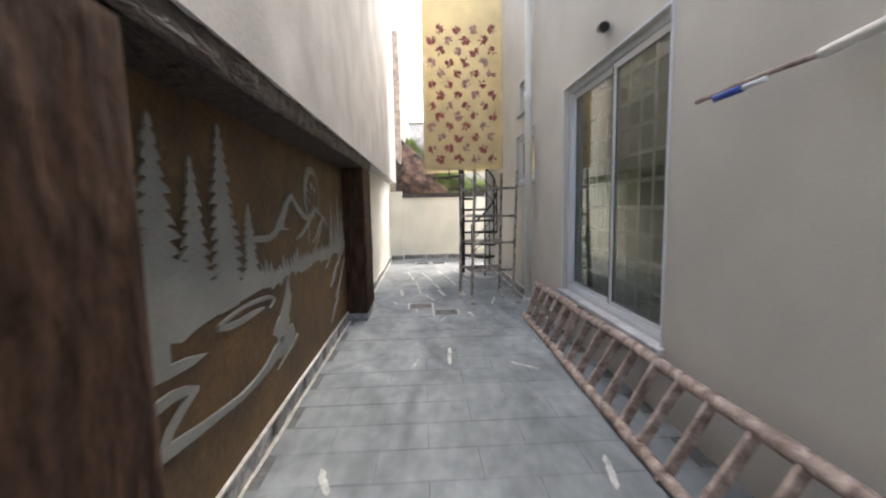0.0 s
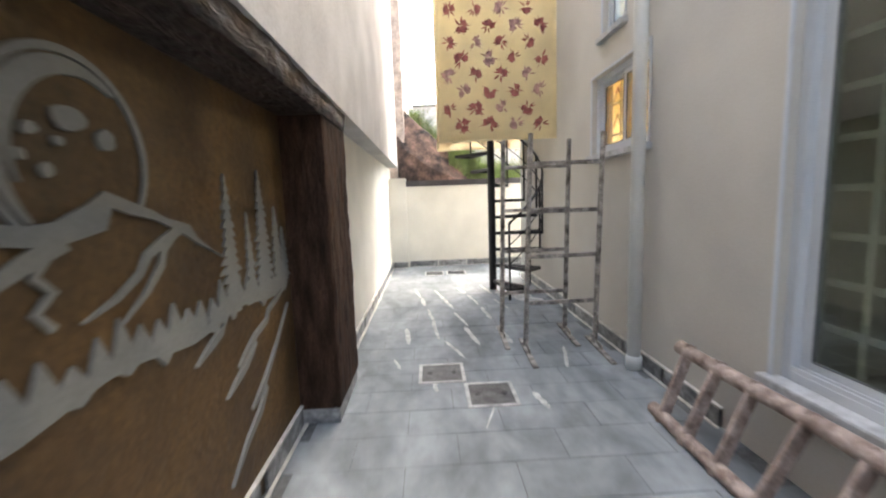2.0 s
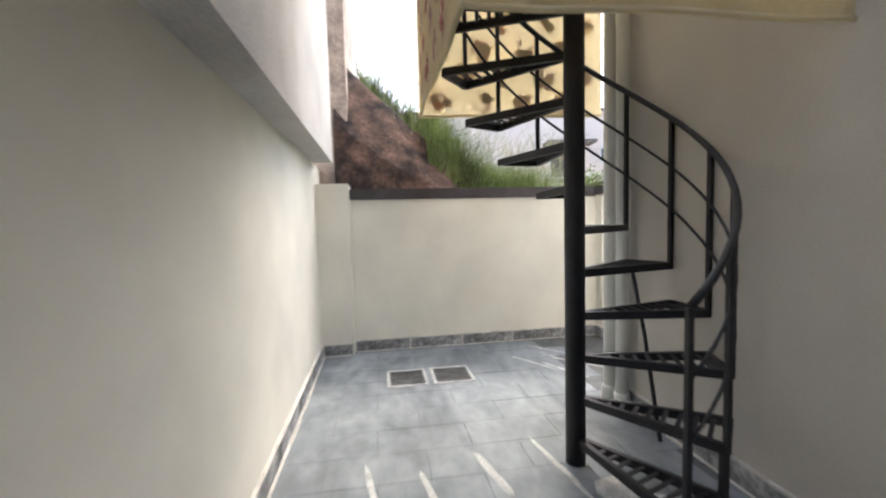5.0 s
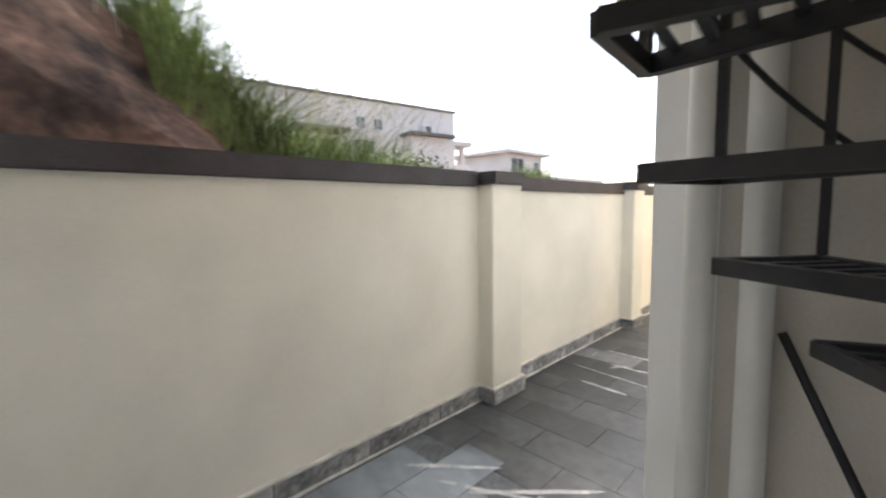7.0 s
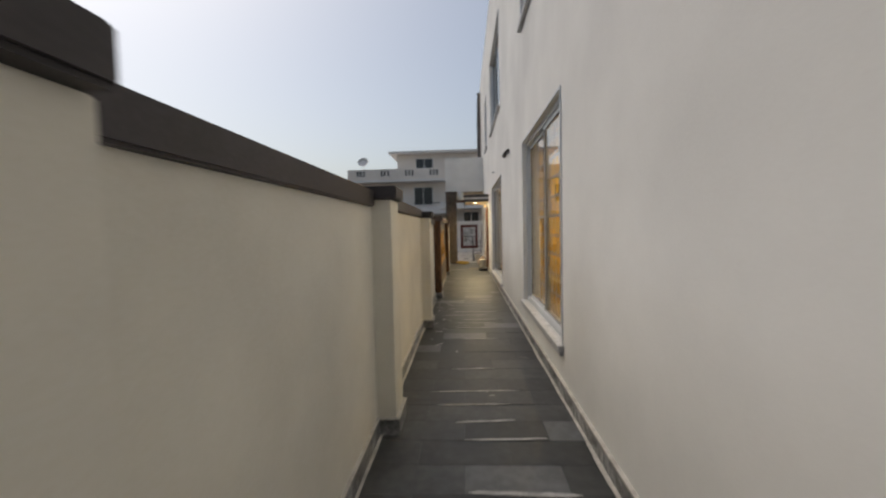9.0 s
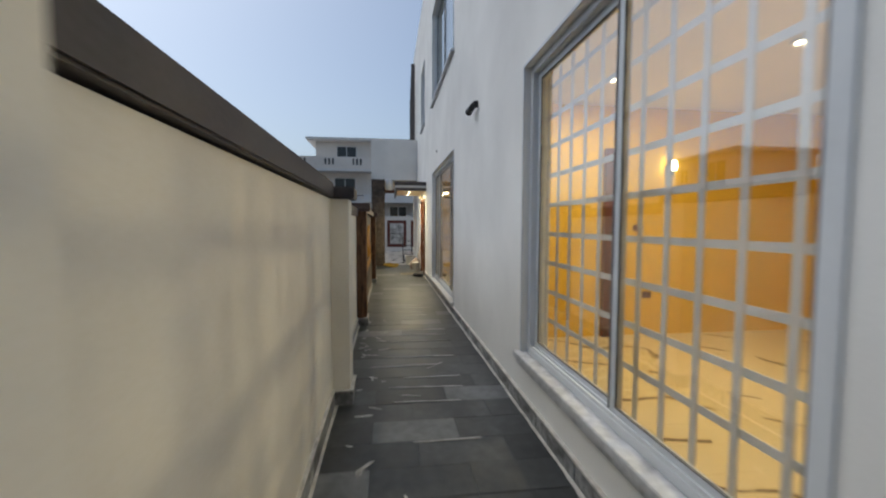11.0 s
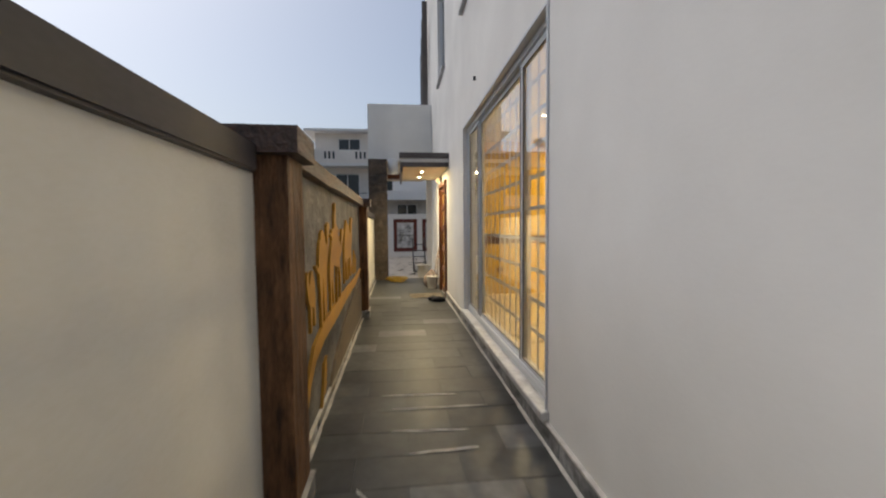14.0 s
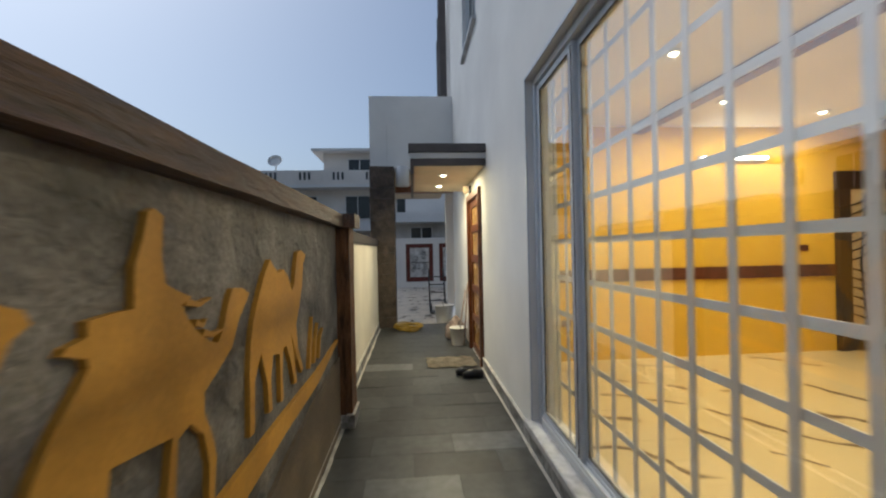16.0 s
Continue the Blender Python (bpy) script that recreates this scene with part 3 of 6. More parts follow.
# ---- rooms behind the windows ----
def room(x0, x1, y0, y1, paint, floor_mat, tag, h=2.92, gaps=()):
    structure("floor_" + tag, box(bmesh.new(), x0, x1, y0, y1, 0.0, 0.08), floor_mat, "polished floor of the " + tag.replace("_", " "), "floor")
    structure("ceiling_" + tag, box(bmesh.new(), x0, x1, y0, y1, h, h + 0.1), M["room_ceiling"], "plain painted ceiling", "ceiling")
    for nm, b in (("east", (x1, x1 + 0.1, y0, y1)), ("west", (x0 - 0.1, x0, y0, y1)), ("south", (x0 - 0.1, x1 + 0.1, y0 - 0.1, y0))):
        if nm in gaps:
            continue
        structure("wall_%s_%s" % (nm, tag), box(bmesh.new(), *b, 0.0, h + 0.1), paint, "painted wall of the " + tag.replace("_", " "), "wall")


room(10.3, 16.5, 2.5, 9.11, M["room_paint"], M["veined"], "front_room", gaps=("east",))
structure("wall_east_front_room", holed("x", 16.5, 16.6, 2.5, 9.11, 0, 3.02, [(3.2, 3.86, 0.08, 2.2)]), M["room_paint"], "yellow painted wall with a doorway", "wall")
room(16.61, 19.6, 2.0, 5.2, M["room_paint"], M["veined"], "hall", gaps=("west",))
room(4.1, 9.5, 3.6, 9.11, M["room_paint"], M["veined"], "middle_room")
room(1.502, 3.9, 5.0, 9.1, M["room_paint"], M["veined"], "kitchen", gaps=("west",))
room(1.502, 3.9, -1.0, 4.8, M["store"], M["store"], "store_room", gaps=("west",))
structure("wall_north_store_room", box(bmesh.new(), 1.502, 3.9, 4.78, 4.88, 0.08, 2.92), M["store"], "painted wall of the store room", "wall")
# trims inside the lit rooms
structure("trim_dado_front_room", box(bmesh.new(), 16.47, 16.497, 4.75, 9.1, 1.03, 1.18), M["red_wood"], "red-brown wooden dado rail on a yellow wall", "rail", bevel=0.004)
structure("trim_post_middle_room", box(bmesh.new(), 9.42, 9.497, 7.62, 7.78, 0.08, 2.4), M["red_wood"], "red-brown wooden door post", "door frame", bevel=0.004)
structure("trim_beam_front_room", box(bmesh.new(), 10.4, 16.4, 7.4, 7.52, 2.8, 2.915), M["red_wood"], "brown strip on the room ceiling", "trim")
structure("trim_beam_front_room_back", box(bmesh.new(), 10.4, 16.4, 4.4, 4.52, 2.8, 2.915), M["red_wood"], "brown strip on the room ceiling", "trim")


tl = thing("tube_light", (16.44, 6.2, 2.52), "glowing white tube light on the yellow room wall", "lamp")
part("batten", box(bmesh.new(), 16.45, 16.497, 5.75, 6.65, 2.49, 2.55), M["pvc"], tl, bevel=0.004)
part("tube", tube(bmesh.new(), [(16.43, 5.78, 2.52), (16.43, 6.62, 2.52)], 0.015, 10), M["white_glow"], tl, "glowing tube")
rd = thing("room_door", (16.45, 3.95, 0.08), "dark brown wooden double door, one leaf open to a lit hall", "door")
fr = bmesh.new()
for y in (4.72, 3.08):
    box(fr, 16.42, 16.499, y, y + 0.12, 0.08, 2.35)
box(fr, 16.42, 16.499, 3.20, 4.72, 2.22, 2.35)
part("door_frame", fr, M["dark_wood"], rd, bevel=0.005)


def carved_leaf(y0, y1, seed):
    """Dark stiles and rails round pale glazing, with curved ribs fanning up and down from the middle."""
    f = bmesh.new()
    box(f, 16.44, 16.485, y0, y0 + 0.06, 0.08, 2.22)
    box(f, 16.44, 16.485, y1 - 0.06, y1, 0.08, 2.22)
    for za, zb in ((0.08, 0.22), (2.12, 2.22)):
        box(f, 16.44, 16.485, y0 + 0.06, y1 - 0.06, za, zb)
    leaf = part("carved_leaf", f, M["dark_wood"], rd, bevel=0.004)
    part("glazing", box(bmesh.new(), 16.462, 16.468, y0 + 0.06, y1 - 0.06, 0.22, 2.12), M["soffit"], leaf, "pale glazing")
    ribs = bmesh.new()
    w = y1 - y0 - 0.12
    for half in (1, -1):
        for k in range(7):
            z = 1.17 + half * (0.05 + 0.115 * k)
            tube(ribs, [(16.452, y1 - 0.06, z), (16.448, y0 + 0.06 + w * 0.62, z + half * 0.035), (16.448, y0 + 0.06 + w * 0.3, z + half * 0.1), (16.452, y0 + 0.06, z + half * 0.2)], [0.007, 0.012, 0.011, 0.005], 6)
    tube(ribs, [(16.45, y0 + 0.06 + w * 0.35, 0.3), (16.445, y0 + 0.06 + w * 0.6, 1.17), (16.45, y0 + 0.06 + w * 0.35, 2.05)], 0.012, 6)
    part("carving", ribs, M["dark_wood"], leaf, "dark carved fan of ribs")


carved_leaf(4.29, 4.72, 1)
carved_leaf(3.87, 4.28, 2)
for k in range(14):
    part("stud", lathe(bmesh.new(), (16.41, 3.14, 0.4 + 0.13 * k), [(0.004, 0), (0.016, 0.012), (0.004, 0.024)], 8), M["brass"], rd, "small brass stud")
hd = thing("hall_door", (19.55, 3.5, 0.08), "red-brown panelled door at the end of the hall", "door")
part("door_leaf", box(bmesh.new(), 19.55, 19.598, 3.1, 3.8, 0.08, 2.1), M["room_paint"], hd)
fr = bmesh.new()
for y in (3.0, 3.8):
    box(fr, 19.52, 19.598, y, y + 0.1, 0.08, 2.2)
box(fr, 19.52, 19.598, 3.1, 3.8, 2.1, 2.2)
part("door_frame", fr, M["red_wood"], hd, bevel=0.004)
sock = thing("wall_sconce", (9.44, 6.9, 2.2), "small glowing wall sconce in the middle room", "lamp")
part("back_plate", box(bmesh.new(), 9.47, 9.497, 6.85, 6.95, 2.1, 2.22), M["metal_black"], sock, bevel=0.004)
part("shade", lathe(bmesh.new(), (9.42, 6.9, 2.15), [(0.03, 0), (0.05, 0.05), (0.035, 0.12)], 12), M["lamp_glow"], sock, "glowing glass shade")
for y, z in ((5.2, 1.35), (5.35, 0.75), (8.3, 0.5)):
    solid("switch_plate", box(bmesh.new(), 16.485, 16.498, y, y + 0.12, z, z + 0.08), M["red_wood"], "small dark switch plate on the room wall", "switch", bevel=0.003)
for y, z in ((7.25, 1.4), (7.1, 0.55)):
    solid("switch_plate", box(bmesh.new(), 9.485, 9.498, y, y + 0.12, z, z + 0.08), M["red_wood"], "small dark switch plate on the room wall", "switch", bevel=0.003)


def ceiling_spot(x, y, z):
    t = thing("ceiling_light", (x, y, z), "small round recessed ceiling light, switched on", "lamp", "recessed ceiling lights")
    part("trim_ring", lathe(bmesh.new(), (x, y, z - 0.012), [(0.062, 0.0), (0.07, 0.006), (0.07, 0.012)], 16), M["pvc"], t)
    part("lens", lathe(bmesh.new(), (x, y, z - 0.02), [(0.02, 0.0), (0.034, 0.006), (0.036, 0.009)], 16), M["lamp_glow"], t, "glowing lens")
    return t


for p in ((13.0, 8.2), (14.6, 8.2), (15.6, 7.0), (15.9, 5.6), (12.6, 6.0), (6.2, 8.0), (7.6, 7.2), (8.6, 8.2), (3.3, 7.4), (18.2, 3.6)):
    ceiling_spot(*p, 2.915)
for p in ((16.95, 9.78), (17.85, 9.78)):
    ceiling_spot(*p, 2.43)


# ---- mural on the neighbour's wall: wood-effect surround, brown ground, pale relief ----
def worn(bm, amount, cuts=6, seed=3):
    """Break up the straight faces of a carved-looking member."""
    bmesh.ops.subdivide_edges(bm, edges=[e for e in bm.edges if e.calc_length() > 0.35], cuts=cuts, use_grid_fill=True)
    for v in bm.verts:
        v.co += Vector([noise.noise(v.co * 4.0 + Vector((seed, k * 7, 0))) * amount for k in range(3)])
    return bm


def carved(x0, x1, y0, y1, z0, z1, amount, grain, seed, step=0.028):
    """A member with one hacked, grooved face towards +x, the grooves stretched by grain."""
    bm = bmesh.new()
    ny, nz = int((y1 - y0) / step), int((z1 - z0) / step)
    rows = []
    for i in range(ny + 1):
        row = []
        for k in range(nz + 1):
            p = Vector((0, (y0 + (y1 - y0) * i / ny) * grain[0], (z0 + (z1 - z0) * k / nz) * grain[1])) + Vector((seed, 0, 0))
            d = 0.6 * noise.noise(p * 5) + 0.5 * (1 - 2 * abs(noise.noise(p * 11))) + 0.3 * noise.noise(p * 23)
            edge = 0.25 if i in (0, ny) or k in (0, nz) else 1.0
            row.append(bm.verts.new((x1 + (d - 0.3) * amount * edge - (0.012 if edge < 1 else 0), y0 + (y1 - y0) * i / ny, z0 + (z1 - z0) * k / nz)))
        rows.append(row)
    for a, b in zip(rows, rows[1:]):
        for k in range(nz):
            bm.faces.new((a[k], b[k], b[k + 1], a[k + 1])).smooth = True
    ring_v = [r[0] for r in rows] + rows[-1][1:] + [r[-1] for r in rows[::-1]][1:] + rows[0][::-1][1:-1]
    back = [bm.verts.new((x0, v.co.y, v.co.z)) for v in ring_v]
    n = len(ring_v)
    for k in range(n):
        bm.faces.new((ring_v[k], back[k], back[(k + 1) % n], ring_v[(k + 1) % n]))
    bm.faces.new(back)
    return bm


surround = thing("mural_surround", (-1.1, 2.7, 0.1), "rough dark brown wood-effect surround framing the wall mural", "mural frame")
part("post", carved(-1.36, -1.03, -0.1, 0.55, 0.1, 1.955, 0.014, (2.2, 0.5), 3), M["brown_v"], surround)
part("post", carved(-1.36, -1.03, 4.70, 5.36, 0.1, 1.955, 0.014, (2.2, 0.5), 5), M["brown_v"], surround)
part("beam", carved(-1.36, -1.02, -0.12, 5.37, 1.955, 2.60, 0.024, (0.55, 1.3), 9), M["brown_h"], surround)
part("plinth", box(bmesh.new(), -1.36, -1.045, 4.70, 5.35, 0.0, 0.1), M["skirt"], surround, "slate tiled foot")
part("plinth", box(bmesh.new(), -1.36, -1.045, -0.1, 0.55, 0.0, 0.1), M["skirt"], surround, "slate tiled foot")

mural = tagged(thing("wall_mural", (-1.3, 2.6, 0.1), "brown landscape mural with pale raised pines, mountains and moon", "mural"))
part("ground_panel", box(bmesh.new(), -1.36, -1.30, 0.5, 4.75, 0.0, 2.0), M["mural_bg"], mural, "mottled brown painted panel")


raise_step = iter(range(200))


def relief(outline, label=""):
    return part("relief", prism(bmesh.new(), outline, "y", -1.302, 0.012 + 0.00012 * next(raise_step)), M["mural_fg"], mural, label)


def pine(c, base, tip, half, tiers, seed):
    """Outline of a pine: drooping pointed boughs with deep notches on both sides of a spire."""
    rnd = random.Random(seed)
    sides = []
    dz = (tip - base) / tiers
    for side in (1, -1):
        row = []
        for i in range(tiers):
            z = tip - dz * (i + 1)
            w = half * ((i + 0.9) / tiers) ** 0.8
            o = w * rnd.uniform(0.85, 1.28)
            row += [(c + side * o * 0.78, z + dz * 0.6), (c + side * o, z + dz * rnd.uniform(0.0, 0.15)), (c + side * o * 0.84, z + dz * 0.16), (c + side * w * rnd.uniform(0.45, 0.6), z + dz * rnd.uniform(-0.02, 0.08))]
        sides.append(row)
    return [(c, tip)] + sides[0] + [(c + half * 0.5, base - 0.02), (c - half * 0.5, base - 0.02)] + sides[1][::-1]


for k, (c, base, tip, half, tiers) in enumerate(((1.02, 0.98, 1.83, 0.20, 14), (1.275, 0.98, 1.70, 0.17, 13), (1.545, 0.98, 1.885, 0.21, 16), (1.84, 1.0, 1.50, 0.125, 11), (0.76, 0.98, 1.66, 0.2, 11),
                                                  (3.95, 0.98, 1.57, 0.10, 15), (4.14, 1.0, 1.40, 0.06, 9), (4.31, 1.0, 1.61, 0.12, 15), (4.5, 1.0, 1.42, 0.09, 10), (4.6, 1.0, 1.3, 0.08, 8))):
    relief(pine(c, base, tip, half, tiers, k), "pale raised pine")


def stroke(pts, widths):
    """A ribbon of changing width along (u, z) points."""
    a, b = [], []
    for i, p in enumerate(pts):
        q, r = pts[max(i - 1, 0)], pts[min(i + 1, len(pts) - 1)]
        t = Vector((r[0] - q[0], r[1] - q[1])).normalized()
        nrm = Vector((-t.y, t.x)) * widths[i] / 2
        a.append((p[0] + nrm.x, p[1] + nrm.y))
        b.append((p[0] - nrm.x, p[1] - nrm.y))
    return a + b[::-1]


# tree mass at the near end, fir band across the middle
rnd = random.Random(21)
top = [(0.6 + 0.05 * i, max(1.07, 1.24 - 0.025 * abs(i - 11)) + 0.06 * rnd.random()) for i in range(29)]
relief(top + [(2.0, 0.985), (1.75, 0.975), (1.53, 0.975), (1.3, 0.96), (1.2, 0.95), (1.12, 0.93), (1.03, 0.955), (1.03, 0.87), (1.16, 0.855), (1.30, 0.82), (1.18, 0.81), (1.02, 0.82), (0.9, 0.835), (0.6, 0.80)], "pale raised bank of trees")
band_top, band_bot = [], []
for i in range(66):
    u = 1.98 + i * 0.0404
    mid = 1.02 - 0.03 * (i / 65)
    clump = 0.5 + 0.5 * math.sin(i * 0.62) * math.sin(i * 0.23 + 1)
    band_top.append((u, mid + (rnd.uniform(0.0, 0.012) + 0.03 * clump if i % 2 else rnd.uniform(0.02, 0.09) + 0.08 * clump)))
    band_bot.append((u + 0.01, mid - 0.04 - 0.02 * math.sin(i * 0.35) - (rnd.uniform(0.0, 0.04) if i % 4 == 0 else 0.0)))
relief(band_top + band_bot[::-1], "pale raised band of firs")
# mountains
relief([(1.88, 1.30), (1.98, 1.305), (2.08, 1.30), (2.16, 1.30), (2.25, 1.33), (2.31, 1.39), (2.40, 1.45), (2.45, 1.50), (2.52, 1.53), (2.63, 1.585), (2.69, 1.55), (2.76, 1.505), (2.86, 1.46), (2.95, 1.42), (3.04, 1.405), (3.12, 1.41), (3.22, 1.45), (3.28, 1.485), (3.36, 1.46), (3.46, 1.43), (3.53, 1.40), (3.6, 1.385), (3.66, 1.37), (3.70, 1.32), (3.82, 1.25), (3.88, 1.22),
        (3.86, 1.235), (3.72, 1.29), (3.63, 1.335), (3.57, 1.36), (3.48, 1.395), (3.36, 1.42), (3.3, 1.44), (3.27, 1.38), (3.16, 1.36), (3.1, 1.35), (3.0, 1.365), (2.92, 1.375), (2.84, 1.41), (2.72, 1.47), (2.64, 1.53), (2.56, 1.50), (2.50, 1.43), (2.44, 1.38), (2.42, 1.335), (2.53, 1.315), (2.55, 1.305), (2.42, 1.315), (2.34, 1.32), (2.27, 1.285), (2.16, 1.262), (2.06, 1.258), (1.98, 1.265), (1.88, 1.27)], "pale raised mountain ridge")
for pts, w in (([(3.14, 1.365), (3.06, 1.335), (2.98, 1.30), (2.91, 1.27), (2.82, 1.245), (2.70, 1.225)], [0.05, 0.045, 0.035, 0.035, 0.025, 0.008]),
               ([(3.08, 1.33), (3.05, 1.29), (3.09, 1.25), (3.04, 1.21), (3.08, 1.165)], [0.03, 0.025, 0.028, 0.022, 0.02]),
               ([(3.6, 1.36), (3.5, 1.325), (3.42, 1.29), (3.38, 1.24), (3.28, 1.19), (3.16, 1.155)], [0.04, 0.035, 0.03, 0.025, 0.02, 0.006]),
               ([(3.58, 1.355), (3.5, 1.30), (3.48, 1.25), (3.40, 1.18), (3.29, 1.115)], [0.03, 0.03, 0.03, 0.02, 0.006])):
    relief(stroke(pts, w))


def ring(c, z, r, w0, w1, a0, a1, n=40):
    o = [(c + (r + 0.0) * math.cos(a0 + (a1 - a0) * i / n), z + r * math.sin(a0 + (a1 - a0) * i / n)) for i in range(n + 1)]
    inn = []
    for i in range(n + 1):
        t = i / n
        w = w0 + (w1 - w0) * math.sin(math.pi * t)
        inn.append((c + (r - w) * math.cos(a0 + (a1 - a0) * t), z + (r - w) * math.sin(a0 + (a1 - a0) * t)))
    return o + inn[::-1]


def blob(c, z, rx, rz, seed):
    r = random.Random(seed)
    return [(c + rx * math.cos(a) * r.uniform(0.85, 1.1), z + rz * math.sin(a) * r.uniform(0.85, 1.1)) for a in [2 * math.pi * i / 12 for i in range(12)]]


relief(ring(3.21, 1.575, 0.255, 0.016, 0.02, radians(-35), radians(228)), "pale raised moon rim")
relief(ring(3.21, 1.575, 0.228, 0.012, 0.05, radians(50), radians(228)), "pale raised crescent")
relief(ring(3.22, 1.58, 0.19, 0.004, 0.018, radians(85), radians(205)), "pale raised crescent")
for k, (c, z, a, b) in enumerate(((3.20, 1.66, 0.05, 0.03), (3.31, 1.62, 0.032, 0.03), (3.09, 1.62, 0.02, 0.016), (3.12, 1.53, 0.017, 0.018), (3.06, 1.56, 0.012, 0.014), (3.16, 1.60, 0.014, 0.012))):
    relief(blob(c, z, a, b, k))
# water and river lines
for pts, w in (([(1.42, 0.905), (1.56, 0.925), (1.68, 0.935), (1.82, 0.93), (1.95, 0.92), (2.08, 0.905), (2.17, 0.875)], [0.02, 0.02, 0.016, 0.022, 0.025, 0.025, 0.015]), ([(1.41, 0.9), (1.52, 0.875), (1.67, 0.865), (1.85, 0.865), (1.98, 0.86)], [0.03, 0.035, 0.035, 0.03, 0.01]), ([(2.17, 0.87), (2.13, 0.85), (2.08, 0.835)], [0.02, 0.018, 0.006]),
               ([(0.7, 0.70), (0.88, 0.745), (1.02, 0.745), (1.12, 0.725), (1.2, 0.70)], [0.06, 0.05, 0.045, 0.04, 0.02]), ([(1.2, 0.70), (1.13, 0.685), (1.06, 0.655), (0.99, 0.62), (0.94, 0.56)], [0.02, 0.04, 0.04, 0.04, 0.05]),
               ([(0.91, 0.56), (1.0, 0.545), (1.19, 0.515), (1.4, 0.49), (1.6, 0.465), (1.8, 0.465), (1.98, 0.48), (2.12, 0.515), (2.22, 0.55)], [0.06, 0.055, 0.045, 0.04, 0.04, 0.045, 0.06, 0.09, 0.06]),
               ([(2.61, 0.495), (2.5, 0.455), (2.37, 0.435), (2.15, 0.395)], [0.01, 0.02, 0.016, 0.006]),
               ([(3.72, 1.0), (3.86, 0.965), (3.80, 0.92), (3.70, 0.885), (3.61, 0.85)], [0.04, 0.05, 0.04, 0.03, 0.008]),
               ([(4.55, 0.945), (4.42, 0.905), (4.3, 0.875), (4.27, 0.83)], [0.01, 0.03, 0.03, 0.03]), ([(4.27, 0.83), (4.12, 0.80), (4.0, 0.75), (3.93, 0.715)], [0.03, 0.03, 0.03, 0.015]), ([(4.12, 0.765), (4.0, 0.7), (3.88, 0.66), (3.8, 0.63)], [0.02, 0.04, 0.03, 0.006]),
               ([(4.6, 0.84), (4.5, 0.76), (4.4, 0.68), (4.28, 0.60), (4.15, 0.52), (4.02, 0.47)], [0.006, 0.02, 0.025, 0.03, 0.04, 0.015]), ([(4.2, 0.5), (4.1, 0.42), (3.95, 0.36), (3.85, 0.30), (3.77, 0.25)], [0.03, 0.045, 0.035, 0.02, 0.006])):
    relief(stroke(pts, w))
relief([(2.45, 0.965), (2.46, 0.88), (2.49, 0.82), (2.46, 0.77), (2.44, 0.735), (2.40, 0.70), (2.43, 0.66), (2.40, 0.635), (2.44, 0.60), (2.36, 0.62), (2.37, 0.55), (2.30, 0.60), (2.29, 0.545), (2.24, 0.60), (2.2, 0.57), (2.16, 0.62), (2.11, 0.645), (2.16, 0.685), (2.2, 0.72), (2.27, 0.74), (2.33, 0.80), (2.39, 0.87)], "pale raised reflection")
relief([(2.26, 0.545), (2.33, 0.58), (2.40, 0.60), (2.49, 0.615), (2.52, 0.57), (2.53, 0.52), (2.45, 0.49), (2.36, 0.465), (2.26, 0.45), (2.18, 0.46), (2.12, 0.485)], "pale raised reflection")

# ---- camel mural on the boundary wall ----
rail = thing("panel_surround", (13.0, 10.8, 0), "dark brown wood-effect posts and rail framing the camel panel", "mural frame")
for a, b in ((10.72, 11.0), (15.1, 15.36)):
    part("post", worn(box(bmesh.new(), a, b, 10.72, YB + 0.24, 0.11, 1.66), 0.006, seed=int(a)), M["brown_p"], rail)
    part("plinth", box(bmesh.new(), a - 0.015, b + 0.015, 10.70, YB + 0.2, 0, 0.108), M["skirt"], rail, "slate tiled foot")
    part("plinth_mortar", box(bmesh.new(), a - 0.018, b + 0.018, 10.697, 10.76, 0.1085, 0.118), M["skirt_top"], rail, "rough mortar line")
    part("post_cap", worn(box(bmesh.new(), a - 0.05, b + 0.03, 10.665, YB + 0.28, 1.662, 1.775), 0.005, cuts=3, seed=int(b)), M["brown_hx"], rail)
part("rail", worn(box(bmesh.new(), 11.03, 15.05, 10.755, YB + 0.26, 1.665, 1.765), 0.008, cuts=14, seed=2), M["brown_hx"], rail)
camels = thing("camel_mural", (13.0, 10.83, 0), "grey rough stone panel with an ochre raised camel train", "mural")
pb = box(bmesh.new(), 11.0, 15.1, 10.83, 10.858, 0, 1.664)
part("ground_panel", pb, M["stone_bg"], camels, "dark grey rough stone-effect panel")


def raised(outline, label="", paint="ochre"):
    return part("relief", prism(bmesh.new(), outline, "x", 10.832, -0.017 - 0.00012 * (next(raise_step) % 60)), M[paint], camels, label)


REAR = [(-0.12, 1.10), (-0.07, 1.10), (-0.03, 1.07), (0.0, 1.09), (0.0, 1.14), (0.02, 1.19), (0.045, 1.25), (0.09, 1.27), (0.11, 1.32), (0.165, 1.34), (0.22, 1.31), (0.27, 1.28), (0.31, 1.215), (0.35, 1.24), (0.355, 1.375), (0.43, 1.395), (0.475, 1.38), (0.49, 1.355), (0.455, 1.335),
        (0.43, 1.29), (0.40, 1.17), (0.335, 1.06), (0.30, 0.92), (0.295, 0.66), (0.255, 0.66), (0.248, 1.0), (0.238, 0.66), (0.20, 0.66), (0.165, 1.0), (0.11, 0.82), (0.12, 0.62), (0.07, 0.62), (0.05, 0.84), (0.01, 1.03), (-0.03, 1.045), (-0.10, 1.08)]
